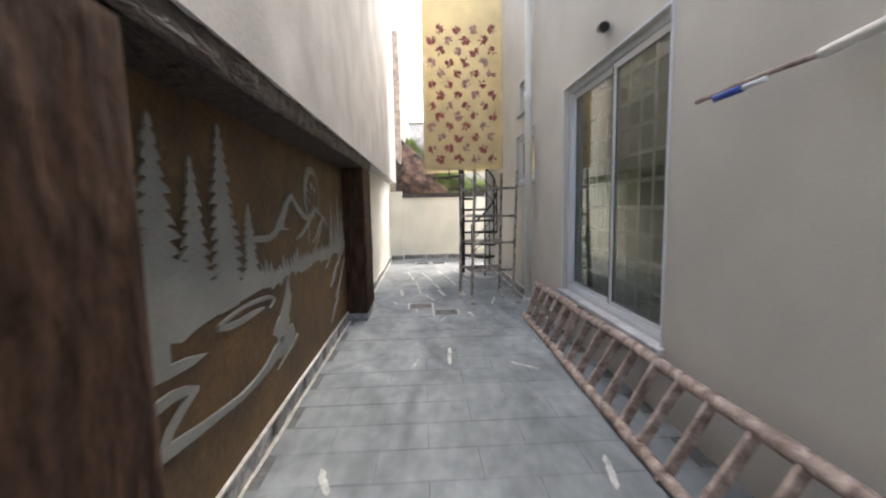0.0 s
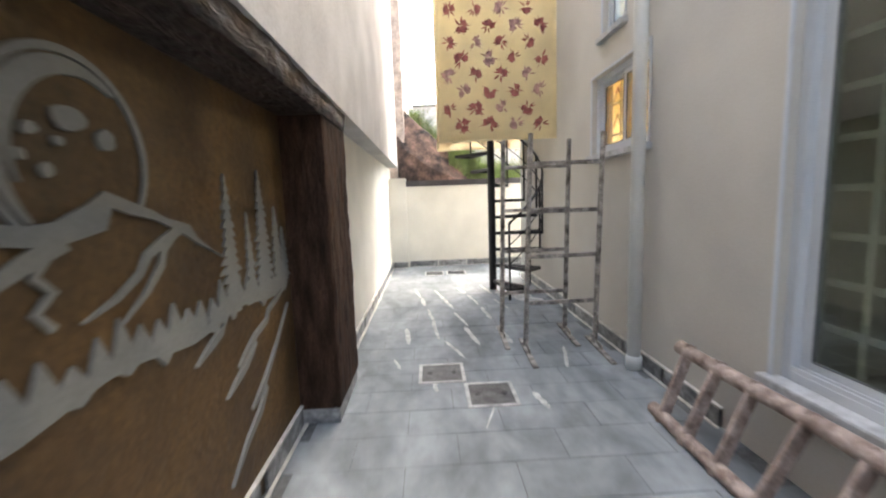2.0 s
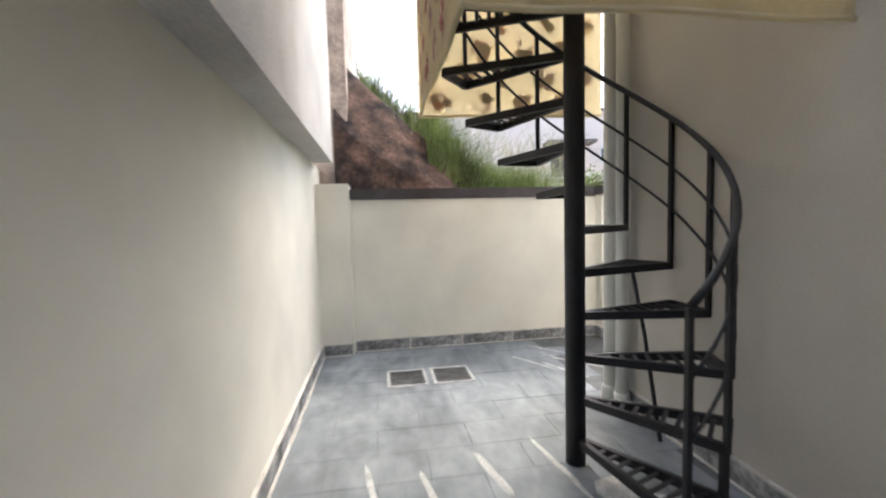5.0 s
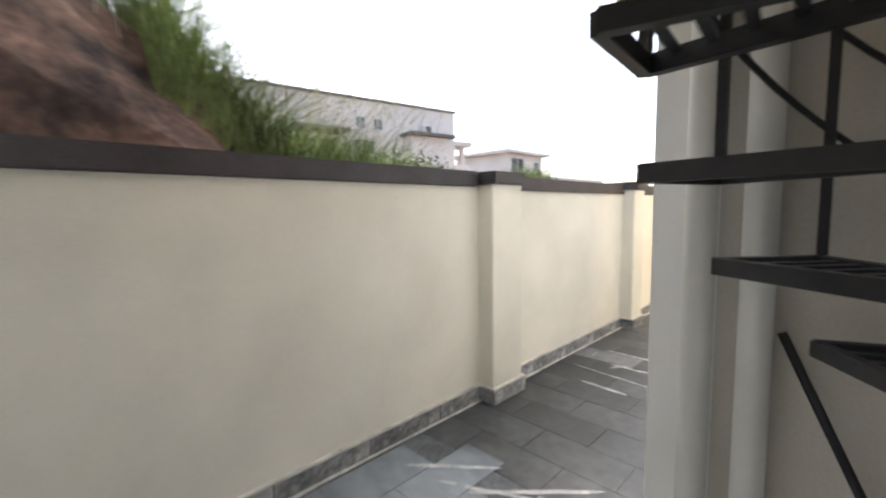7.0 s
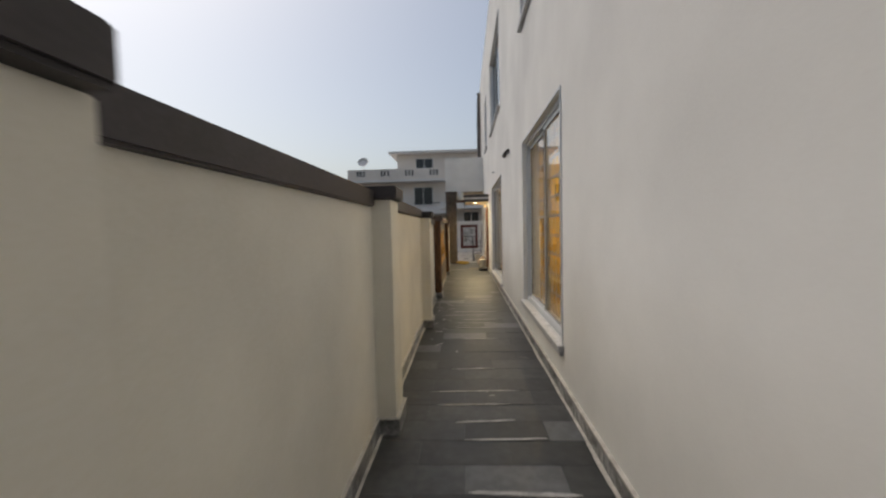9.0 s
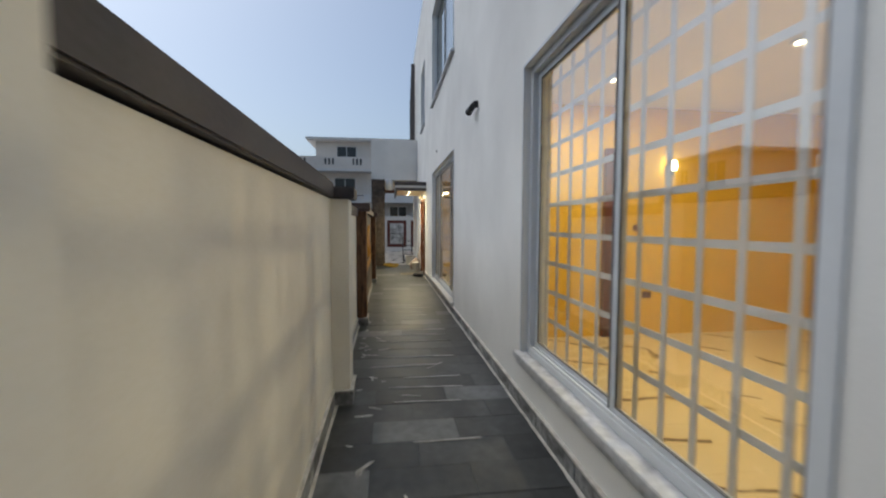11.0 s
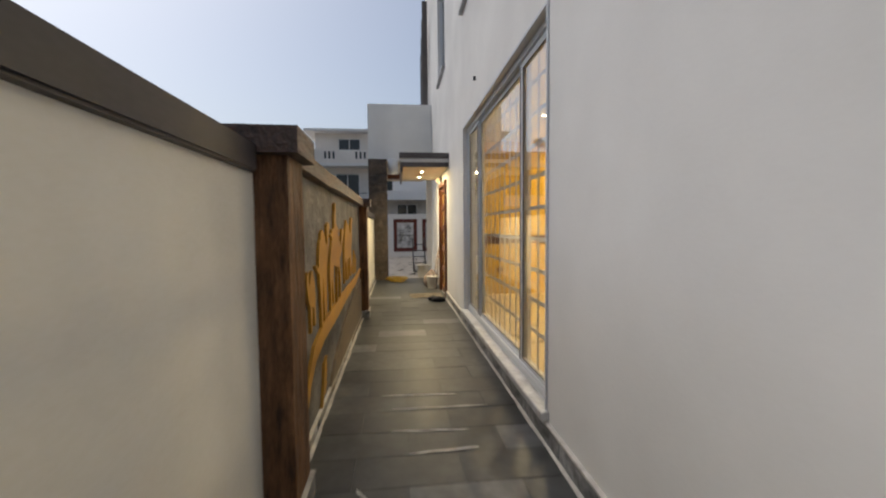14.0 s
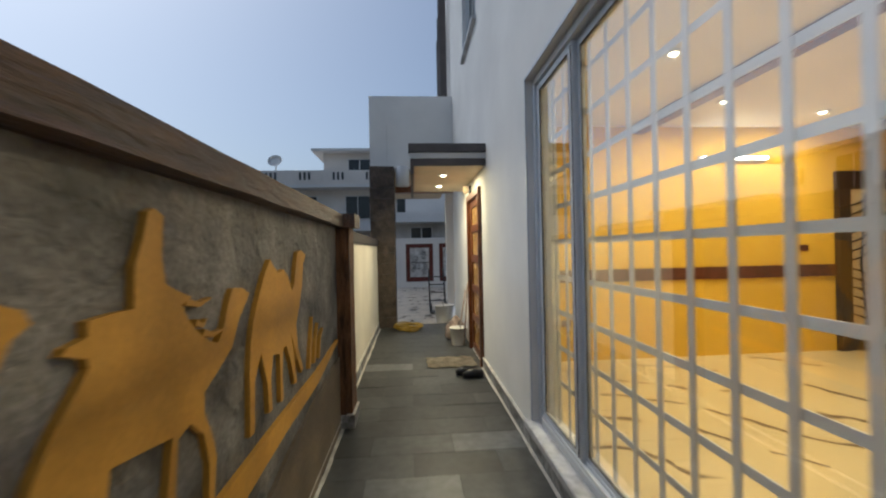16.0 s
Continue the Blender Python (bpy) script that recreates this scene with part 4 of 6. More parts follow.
LOADED = [(0.0, 1.02), (0.03, 1.10), (0.07, 1.16), (0.12, 1.215), (0.15, 1.25), (0.145, 1.27), (0.09, 1.288), (0.10, 1.30), (0.15, 1.31), (0.15, 1.34), (0.22, 1.345), (0.28, 1.345), (0.285, 1.44), (0.315, 1.50), (0.335, 1.565), (0.36, 1.575), (0.395, 1.56), (0.385, 1.46), (0.40, 1.39), (0.46, 1.365), (0.52, 1.345), (0.47, 1.33), (0.50, 1.285), (0.56, 1.235), (0.62, 1.20), (0.67, 1.185), (0.71, 1.23), (0.75, 1.31), (0.78, 1.345), (0.86, 1.34), (0.92, 1.315), (0.90, 1.29),
          (0.83, 1.235), (0.77, 1.15), (0.67, 1.10), (0.58, 1.06), (0.575, 1.0), (0.62, 0.92), (0.645, 0.84), (0.62, 0.69), (0.59, 0.69), (0.60, 0.84), (0.57, 0.94), (0.50, 1.0), (0.44, 0.985), (0.425, 0.86), (0.41, 0.68), (0.365, 0.68), (0.385, 0.86), (0.415, 1.0), (0.30, 1.02), (0.20, 1.035), (0.185, 0.96), (0.19, 0.86), (0.22, 0.72), (0.17, 0.71), (0.15, 0.84), (0.11, 0.93), (0.08, 0.83), (0.075, 0.68), (0.02, 0.68), (0.03, 0.84), (0.0, 0.94)]
LEADING = [(0.02, 1.02), (0.04, 1.13), (0.07, 1.21), (0.14, 1.31), (0.20, 1.38), (0.265, 1.435), (0.32, 1.40), (0.37, 1.37), (0.45, 1.385), (0.52, 1.345), (0.58, 1.27), (0.62, 1.30), (0.66, 1.41), (0.69, 1.465), (0.77, 1.475), (0.86, 1.45), (0.80, 1.40), (0.77, 1.28), (0.71, 1.17), (0.64, 1.09), (0.67, 0.96), (0.76, 0.83), (0.73, 0.81), (0.62, 0.95), (0.55, 1.06), (0.60, 0.93), (0.64, 0.79), (0.60, 0.79), (0.54, 0.92), (0.47, 1.02),
           (0.42, 1.01), (0.405, 0.90), (0.415, 0.78), (0.375, 0.78), (0.375, 0.9), (0.37, 1.0), (0.28, 1.02), (0.25, 0.93), (0.26, 0.79), (0.22, 0.79), (0.205, 0.92), (0.14, 1.06), (0.07, 0.97), (0.06, 0.78), (0.015, 0.78), (0.02, 0.9)]
SMALL = [(0.0, 1.0), (0.01, 1.06), (0.03, 1.085), (0.055, 1.075), (0.06, 1.02), (0.075, 0.985), (0.10, 1.02), (0.135, 1.07), (0.165, 1.08), (0.20, 1.05), (0.235, 0.99), (0.25, 0.90), (0.245, 0.72), (0.215, 0.71), (0.20, 0.83), (0.15, 0.855), (0.135, 0.70), (0.10, 0.69), (0.095, 0.85), (0.04, 0.90)]
for shape, x, words in ((SMALL, 11.45, "small ochre raised camel"), (REAR, 11.845, "ochre raised camel"), (LOADED, 12.30, "ochre raised camel with a load"), (LEADING, 13.19, "ochre raised camel")):
    raised([(x + u, z) for u, z in shape], words)
for pts in ([(12.79, 1.335), (12.86, 1.318), (12.93, 1.33)], [(12.88, 1.235), (12.94, 1.215), (13.0, 1.22)], [(12.84, 1.27), (12.88, 1.255), (12.9, 1.27)]):
    raised(stroke(pts, [0.02, 0.014, 0.005]))
for k in range(3):
    raised(stroke([(14.10 + 0.12 * k, 0.78), (14.13 + 0.13 * k, 0.90), (14.19 + 0.14 * k, 1.07 - 0.06 * k)], [0.035, 0.03, 0.006]))
raised(stroke([(11.36, 0.22), (11.46, 0.40), (11.66, 0.53), (12.0, 0.59), (12.4, 0.61), (12.9, 0.63), (13.6, 0.66), (14.3, 0.67), (15.0, 0.75)], [0.02, 0.09, 0.12, 0.13, 0.14, 0.13, 0.10, 0.08, 0.02]), "ochre raised dune")
raised([(12.15, 0.015), (12.5, 0.22), (12.95, 0.35), (13.7, 0.49), (14.4, 0.56), (15.06, 0.60), (15.06, 0.015)], "dull brown raised dune", "ochre_dull")
raised(stroke([(11.86, 0.06), (11.94, 0.2), (11.98, 0.36)], [0.03, 0.025, 0.01]))
for k in range(5):
    raised(stroke([(11.965, 0.14 + 0.045 * k), (12.05 + 0.01 * k, 0.20 + 0.045 * k)], [0.02, 0.006]))

# ---- cloth screen hung round the stair head ----
def drape(name, a, b, z0a, z0b, z1, n, m, fold, seed):
    """A hanging cloth between two plan points with soft folds; returns mesh with slight thickness."""
    a, b = Vector((*a, 0)), Vector((*b, 0))
    t = (b - a).normalized()
    nrm = Vector((-t.y, t.x, 0))

    def at(s, z, d=0.0):
        q = a + (b - a) * s
        low = z0a + (z0b - z0a) * s
        f = fold * (1 - 0.6 * (z - low) / (z1 - low)) * noise.noise(Vector((s * 3.1 + seed, z * 0.5, seed)))
        return q + nrm * (f + d) + Vector((0, 0, z))
    bm = bmesh.new()
    grid = []
    for j in range(m + 1):
        row = []
        for i in range(n + 1):
            s = i / n
            low = z0a + (z0b - z0a) * s + 0.012 * noise.noise(Vector((s * 5, seed, 0)))
            row.append(bm.verts.new(at(s, low + (z1 - low) * j / m)))
        grid.append(row)
    for j in range(m):
        for i in range(n):
            f = bm.faces.new((grid[j][i], grid[j][i + 1], grid[j + 1][i + 1], grid[j + 1][i]))
            f.smooth = True
    bmesh.ops.solidify(bm, geom=list(bm.faces), thickness=0.006)
    return bm, at


def flower(at, s, z, r, width, rnd):
    """A printed spray: a few overlapping blossoms of round petals with pointed leaves sticking out."""
    bm = bmesh.new()
    lay = iter(range(400))

    def lobe(cx, cz, ang, ln, wd, shape):
        pts = [(cx + u * ln * math.cos(ang) - v * wd * math.sin(ang), cz + u * ln * math.sin(ang) + v * wd * math.cos(ang)) for u, v in shape]
        d = -0.0064 - 0.00004 * next(lay)
        bm.faces.new([bm.verts.new(at(s + p[0] / width, z + p[1], d)) for p in pts])

    PETAL = ((0, -0.25), (0.4, -0.9), (0.8, -0.8), (1, 0), (0.8, 0.8), (0.4, 0.9), (0, 0.25))
    LEAF = ((0, -0.2), (0.4, -0.8), (1, 0), (0.4, 0.8), (0, 0.2))
    for k in range(rnd.randint(7, 9)):
        a = rnd.uniform(0, 2 * math.pi)
        lobe(0.25 * r * math.cos(a), 0.25 * r * math.sin(a), a + rnd.uniform(-0.4, 0.4), r * rnd.uniform(0.65, 0.95), r * 0.13, LEAF)
    for b in range(3):
        a = rnd.uniform(0, 2 * math.pi)
        cx, cz = 0.42 * r * math.cos(a + b * 2.1), 0.42 * r * math.sin(a + b * 2.1)
        for k in range(5):
            lobe(cx, cz, 2 * math.pi * k / 5 + a, r * rnd.uniform(0.36, 0.5), r * 0.19, PETAL)
    if rnd.random() < 0.8:
        a = rnd.uniform(0, 2 * math.pi)
        lobe(0.2 * r * math.cos(a), 0.2 * r * math.sin(a), a, r * 1.1, r * 0.08, LEAF)
    return bm


screen = thing("cloth_screen", (0.55, 7.6, 2.15), "cream cloth printed with maroon leaf sprays, hung round the stair", "cloth")
sheets = (((-0.24, 7.60), (1.29, 7.58), 2.15, 2.165, 5.4), ((-0.21, 9.4), (-0.24, 7.61), 2.24, 2.15, 5.4), ((1.29, 9.41), (-0.21, 9.41), 2.26, 2.24, 5.4))
for k, (a, b, za, zb, z1) in enumerate(sheets):
    bm, at = drape("sheet", a, b, za, zb, z1, 26, 24, 0.03, k * 5.3)
    sheet = part("sheet", bm, M["cloth"], screen)
    rr = random.Random(40 + k)
    width = (Vector(b) - Vector(a)).length
    rows_n = 13
    for j in range(rows_n):
        for i in range(int(width / 0.33) + 1):
            s = (i * 0.33 + (0.165 if j % 2 else 0) + rr.uniform(-0.015, 0.015)) / width
            z = 2.36 + j * 0.2 + rr.uniform(-0.015, 0.015)
            if not 0.15 < s * width < width - 0.15:
                continue
            part("print_spray", flower(at, s, z, 0.106 * rr.uniform(0.9, 1.12), width, rr), M["flower"] if (i + j) % 3 else M["flower_pale"], sheet)
    hem = bmesh.new()
    pts = [at(i / 20, za + (zb - za) * i / 20) for i in range(21)]
    tube(hem, pts, 0.012, 6)
    part("hem", hem, M["cloth"], sheet)

# ---- spiral stair ----
PX, PY, RO = 0.55, 8.4, 0.75
stair = thing("spiral_stair", (PX, PY, 0), "dark painted steel spiral stair with slatted treads and a curved rail", "staircase")
bm = tube(bmesh.new(), [(PX, PY, 0), (PX, PY, 5.4)], 0.057, 20)
part("centre_pole", bm, M["steel_dark"], stair)


def ang(k):
    return radians(-81 + 23.5 * k)


def rim(a, r=RO, z=0.0):
    return Vector((PX + r * math.cos(a), PY + r * math.sin(a), z))


STEP = 0.243
for k in range(13):
    z = 0.14 + STEP * k
    a0, a1 = ang(k), ang(k + 1)
    fr = bmesh.new()
    for a in (a0, a1):
        bar(fr, rim(a, 0.05, z), rim(a, RO, z), 0.03, 0.045)
    bar(fr, rim(a0, RO, z), rim(a1, RO, z), 0.03, 0.045)
    tread = part("tread", fr, M["steel_dark"], stair, "slatted steel tread")
    slats = bmesh.new()
    for j in range(1, 9):
        q = 0.12 + 0.07 * j
        bar(slats, rim(a0, q, z + 0.012), rim(a1, q, z + 0.012), 0.022, 0.008)
    part("slats", slats, M["steel_dark"], tread)
    if k >= 0:
        part("baluster", bar(bmesh.new(), rim(a0, RO, z - 0.02), rim(a0, RO, z + 0.92), 0.025), M["steel_dark"], stair)
for lift, r in ((0.92, 0.018), (0.36, 0.009), (0.62, 0.009)):
    pts = [rim(ang(0.25 * i), RO, 0.14 + STEP * 0.25 * i + lift) for i in range(0, 4 * 13)]
    part("handrail" if lift > 0.9 else "mid_rail", tube(bmesh.new(), pts, r, 8), M["steel_dark"], stair)
for k in (0, 1):
    part("foot_post", bar(bmesh.new(), rim(ang(k), RO - 0.01, 0), rim(ang(k), RO - 0.01, 0.13 + STEP * k), 0.03), M["steel_dark"], stair)

# ---- scaffold frames ----
def scaffold_frame(x0, x1, y, lean):
    s = thing("scaffold_frame", ((x0 + x1) / 2, y, 0), "paint-splashed steel scaffold frame standing on angle-iron skids", "scaffold", "scaffold frames")
    for x in (x0, x1):
        up = bmesh.new()
        bar(up, (x, y, 0.02), (x + lean * 0.5, y + 0.02, 1.0), 0.037, 0.037)
        bar(up, (x + lean * 0.5, y + 0.02, 1.0), (x + lean, y + 0.03, 1.98), 0.036, 0.036)
        part("upright", up, M["scaffold"], s, bevel=0.005)
        part("skid", bar(bmesh.new(), (x + 0.0, y + 0.2, 0.022), (x - 0.03, y - 0.48, 0.014), 0.045, 0.012), M["scaffold"], s)
        part("skid_rib", bar(bmesh.new(), (x + 0.02, y + 0.15, 0.04), (x - 0.01, y - 0.2, 0.04), 0.008, 0.045), M["scaffold"], s)
    for z in (0.43, 0.865, 1.28, 1.71):
        f = lean * z / 1.98
        part("rung", bar(bmesh.new(), (x0 + f + 0.018, y + 0.02, z), (x1 + f - 0.018, y + 0.02, z + 0.004), 0.032, 0.036), M["scaffold"], s, bevel=0.004)
    return s


scaffold_frame(0.45, 1.11, 5.85, 0.07)
scaffold_frame(0.305, 0.97, 6.29, 0.05)

# ---- wooden ladder lying on its edge against the wall ----
ladder = thing("wooden_ladder", (1.05, 2.5, 0), "paint-splashed old wooden ladder lying on edge against the wall", "ladder")


def pole(y0, y1, x, z, tilt, seed, r=0.032):
    pts = []
    n = 24
    for i in range(n + 1):
        y = y0 + (y1 - y0) * i / n
        pts.append((x + tilt * (y - y0) + 0.012 * noise.noise(Vector((y * 1.3, seed, 0))), y, z + 0.014 * noise.noise(Vector((y * 1.5, seed, 9)))))
    return tube(bmesh.new(), pts, [r * (1 + 0.14 * noise.noise(Vector((p[1] * 7, seed, 2)))) for p in pts], 10)


part("rail", pole(-0.6, 4.62, 1.20, 0.435, -0.008, 1, 0.042), M["old_wood"], ladder)
part("rail", pole(-0.6, 4.62, 0.88, 0.034, 0.022, 5, 0.04), M["old_wood"], ladder)
for i in range(20):
    y = -0.45 + i * 0.262
    f = (y + 0.6)
    a = Vector((0.88 + 0.022 * f, y + random.uniform(-0.02, 0.02), 0.03))
    b = Vector((1.20 - 0.008 * f, y + random.uniform(-0.02, 0.02), 0.44))
    d = (b - a).normalized() * 0.04
    part("rung", bar(bmesh.new(), a - d, b + d, 0.068, 0.032, up=(0, 1, 0)), M["old_wood"], ladder, bevel=0.004)


# ---- covers and drains in the floor ----
def floor_cover(name, x0, x1, y0, y1, label, grate):
    c = thing(name, ((x0 + x1) / 2, (y0 + y1) / 2, 0), label, "drain cover" if grate else "manhole cover", "floor covers")
    r = bmesh.new()
    w = 0.028
    box(r, x0 - w, x1 + w, y0 - w, y0, 0, 0.007)
    box(r, x0 - w, x1 + w, y1, y1 + w, 0, 0.007)
    box(r, x0 - w, x0, y0, y1, 0, 0.007)
    box(r, x1, x1 + w, y0, y1, 0, 0.007)
    part("cement_rim", r, M["cement"], c, "pale cement rim")
    part("plate", box(bmesh.new(), x0, x1, y0, y1, 0.0, 0.005), M["iron"], c)
    if grate:
        g = bmesh.new()
        for i in range(9):
            y = y0 + (i + 0.5) * (y1 - y0) / 9
            box(g, x0 + 0.01, x1 - 0.01, y - 0.012, y + 0.008, 0.005, 0.009)
        part("grate", g, M["iron"], c)
    else:
        for hx in (x0 + 0.06, x1 - 0.06):
            part("lift_ring", tube(bmesh.new(), [(hx + 0.02 * math.cos(a), (y0 + y1) / 2 + 0.02 * math.sin(a), 0.008) for a in [k * math.pi / 5 for k in range(11)]], 0.003, 6), M["iron"], c)


floor_cover("manhole_cover", -0.52, -0.20, 5.225, 5.54, "square dark manhole cover with a pale cement rim", False)
floor_cover("manhole_cover", -0.17, 0.14, 4.82, 5.14, "square dark manhole cover with a pale cement rim", False)
floor_cover("drain_cover", -0.49, -0.18, 9.76, 10.1, "square grated drain cover with a pale cement rim", True)
floor_cover("drain_cover", -0.08, 0.24, 9.76, 10.1, "square grated drain cover with a pale cement rim", True)


# ---- pipes ----
def downpipe(name, x, y, z1, r, clips, label):
    p = thing(name, (x, y, 0), label, "pipe")
    part("pipe_run", tube(bmesh.new(), [(x, y, 0.0), (x, y, z1)], r, 18), M["pipe"], p)
    part("foot_collar", lathe(bmesh.new(), (x, y, 0.0), [(r + 0.012, 0), (r + 0.012, 0.1), (r + 0.004, 0.112)], 18), M["pipe"], p)
    for z in clips:
        part("socket", lathe(bmesh.new(), (x, y, z), [(r + 0.003, 0), (r + 0.01, 0.01), (r + 0.01, 0.09), (r + 0.003, 0.1)], 18), M["pipe"], p)
    return p


downpipe("drain_pipe", 1.205, 5.30, 8.0, 0.052, (2.9, 5.6), "white plastic drain pipe running up the house wall")
downpipe("drain_pipe", 1.22, 9.16, 8.0, 0.048, (3.4,), "cream painted drain pipe at the house corner")
downpipe("drain_pipe", 1.22, 8.995, 8.0, 0.047, (3.1,), "cream painted drain pipe at the house corner")
solid("leaning_rod", tube(bmesh.new(), [(1.24, 8.93, 1.12), (1.20, 8.70, 0.62), (1.15, 8.47, 0.02)], 0.014, 8), M["steel_dark"], "thin dark metal rod leaning on the wall", "rod")
stub = thing("water_pipe", (1.25, 0.5, 2.0), "white wall pipe ending in a thin tube with a blue tip", "pipe")
part("pipe_run", tube(bmesh.new(), [(1.27, -3.0, 2.30), (1.26, 0.2, 2.10), (1.25, 1.02, 2.02)], 0.022, 12), M["pipe"], stub)
part("thin_tube", tube(bmesh.new(), [(1.25, 1.02, 2.02), (1.18, 1.2, 2.0), (1.08, 1.5, 1.955)], 0.012, 10), M["old_wood"], stub)
blue = mat("blue_plastic", (0.02, 0.06, 0.35), 0.4, vary=0.1, scale=6, fine=40, bump=0.05)
part("blue_tip", tube(bmesh.new(), [(1.14, 1.27, 1.962), (1.10, 1.40, 1.945)], 0.017, 10), blue, stub, "blue plastic tip")
part("white_tip", tube(bmesh.new(), [(1.17, 1.18, 1.975), (1.14, 1.27, 1.962)], 0.013, 10), M["pvc"], stub)


# ---- wall fittings ----
def security_camera(x, y, z, d):
    c = thing("security_camera", (x, y, z), "small black bullet security camera on the wall", "camera", "security cameras")
    dx, dy = d
    part("base", bar(bmesh.new(), (x, y, z - 0.04), (x, y, z + 0.04), 0.07, 0.03), M["metal_black"], c, bevel=0.006)
    part("arm", tube(bmesh.new(), [(x, y, z), (x + dx * 0.06, y + dy * 0.06, z - 0.02)], 0.014, 8), M["metal_black"], c)
    part("body", tube(bmesh.new(), [(x + dx * 0.03, y + dy * 0.03, z - 0.01), (x + dx * 0.06 + dy * 0.13, y + dy * 0.06 + abs(dx) * 0.0 + dx * 0.13, z - 0.05)], [0.036, 0.04], 12), M["metal_black"], c)
    part("lens_hood", tube(bmesh.new(), [(x + dx * 0.06 + dy * 0.13, y + dy * 0.06 + dx * 0.13, z - 0.05), (x + dx * 0.065 + dy * 0.16, y + dy * 0.065 + dx * 0.16, z - 0.06)], 0.042, 12), M["metal_black"], c)


security_camera(9.585, YH + 0.02, 2.90, (0, 1))
security_camera(3.95, YH + 0.02, 3.0, (0, 1))
security_camera(1.28, 3.06, 2.95, (-1, 0))
solid("sensor_box", box(bmesh.new(), 13.70, 13.73, YH, YH + 0.03, 3.04, 3.09), M["iron"], "small dark wiring box on the house wall", "wiring box", bevel=0.006)
solid("sensor_box", box(bmesh.new(), 1.265, 1.30, 2.63, 2.68, 3.06, 3.12), M["metal_black"], "small dark wiring box on the house wall", "wiring box", bevel=0.006)

# ---- entrance: canopy, door, stone pillar and balcony block ----
can = thing("entrance_canopy", (17.3, 9.8, 2.43), "flat entrance canopy with dark banded fascia and a warm lit soffit", "canopy")
part("soffit", box(bmesh.new(), 16.34, 18.5, YH, 10.16, 2.43, 2.47), M["soffit"], can, "warm cream soffit board")
part("fascia_low", box(bmesh.new(), 16.30, 16.34, YH, 10.2, 2.42, 2.50), M["canopy_dark"], can, bevel=0.004)
part("fascia_band", box(bmesh.new(), 16.29, 16.34, YH, 10.2, 2.50, 2.565), M["bld_white"], can, "pale band", bevel=0.003)
part("fascia_top", box(bmesh.new(), 16.27, 16.34, YH, 10.22, 2.565, 2.665), M["canopy_dark"], can, bevel=0.004)
part("fascia_side", box(bmesh.new(), 16.34, 18.5, 10.16, 10.2, 2.33, 2.64), M["canopy_dark"], can, bevel=0.004)
part("roof_sheet", box(bmesh.new(), 16.34, 18.5, YH, 10.2, 2.64, 2.67), M["canopy_dark"], can)

door = thing("entrance_door", (17.2, YH - 0.05, 0.02), "polished red-brown wooden entrance door with glazed panels in its frame", "door")
door["kind"] = "structure"
fr = bmesh.new()
box(fr, 16.66, 16.74, YH - 0.12, YH + 0.045, 0.0, 2.24)
box(fr, 17.66, 17.74, YH - 0.12, YH + 0.045, 0.0, 2.24)
box(fr, 16.74, 17.66, YH - 0.12, YH + 0.045, 2.15, 2.24)
part("door_frame", fr, M["door_wood"], door, bevel=0.006)
lf = bmesh.new()
box(lf, 16.74, 16.84, YH - 0.05, YH, 0.02, 2.15)
box(lf, 17.56, 17.66, YH - 0.05, YH, 0.02, 2.15)
for z in (0.02, 0.44, 0.86, 1.28, 1.70, 2.05):
    box(lf, 16.84, 17.56, YH - 0.05, YH, z, z + 0.1)
leaf = part("door_leaf", lf, M["door_wood"], door, bevel=0.004)
amber = mat("amber_glazing", (0.45, 0.27, 0.10), 0.25, vary=0.15, scale=6, fine=30, bump=0.1)
for z in (0.12, 0.54, 0.96, 1.38, 1.80):
    part("door_panel", box(bmesh.new(), 16.84, 17.56, YH - 0.035, YH - 0.02, z, z + 0.32 if z < 1.75 else 2.05), amber, leaf, "amber glazed panel")
part("door_handle", tube(bmesh.new(), [(17.60, YH + 0.0, 1.0), (17.60, YH + 0.05, 1.0), (17.60, YH + 0.05, 1.22), (17.60, YH, 1.22)], 0.01, 8), M["metal_black"], leaf, "dark metal pull handle")
lampw = thing("wall_lamp", (17.55, YH + 0.02, 2.32), "small warm wall lamp beside the door", "lamp")
part("back_plate", box(bmesh.new(), 17.50, 17.60, YH, YH + 0.02, 2.26, 2.38), M["metal_black"], lampw, bevel=0.004)
part("shade", lathe(bmesh.new(), (17.55, YH + 0.07, 2.27), [(0.03, 0), (0.045, 0.05), (0.03, 0.1)], 12), M["soft_glow"], lampw, "glowing glass shade")

pil = thing("stone_pillar", (19.7, 10.75, 0), "dark brown stone-clad porch pillar", "pillar")
for i in range(15):
    z = i * 0.205
    part("stone_course", worn(box(bmesh.new(), 19.50, 19.98, 10.52, 10.98, z, z + 0.198), 0.012, cuts=2, seed=i), M["stone_pillar"], pil)
part("core", box(bmesh.new(), 19.52, 19.96, 10.54, 10.96, 0, 3.06), M["grout"], pil)
structure("balcony_block", box(bmesh.new(), 19.88, 24.0, YH + 0.002, 11.0, 3.08, 4.54), M["plaster_white"], "plain white balcony block over the porch", "balcony", bevel=0.006)
structure("balcony_rib", box(bmesh.new(), 19.84, 19.876, 10.66, 10.74, 3.08, 3.95), M["plaster_white"], "slim white rib on the balcony block", "rib")
structure("porch_beam", box(bmesh.new(), 19.9, 20.1, YH + 0.002, 10.51, 2.62, 2.76), M["door_wood"], "red-brown porch beam", "beam", bevel=0.004)
structure("porch_soffit", box(bmesh.new(), 20.1, 24.0, YH + 0.002, 11.0, 3.0, 3.078), M["soffit"], "warm lit porch soffit", "soffit")
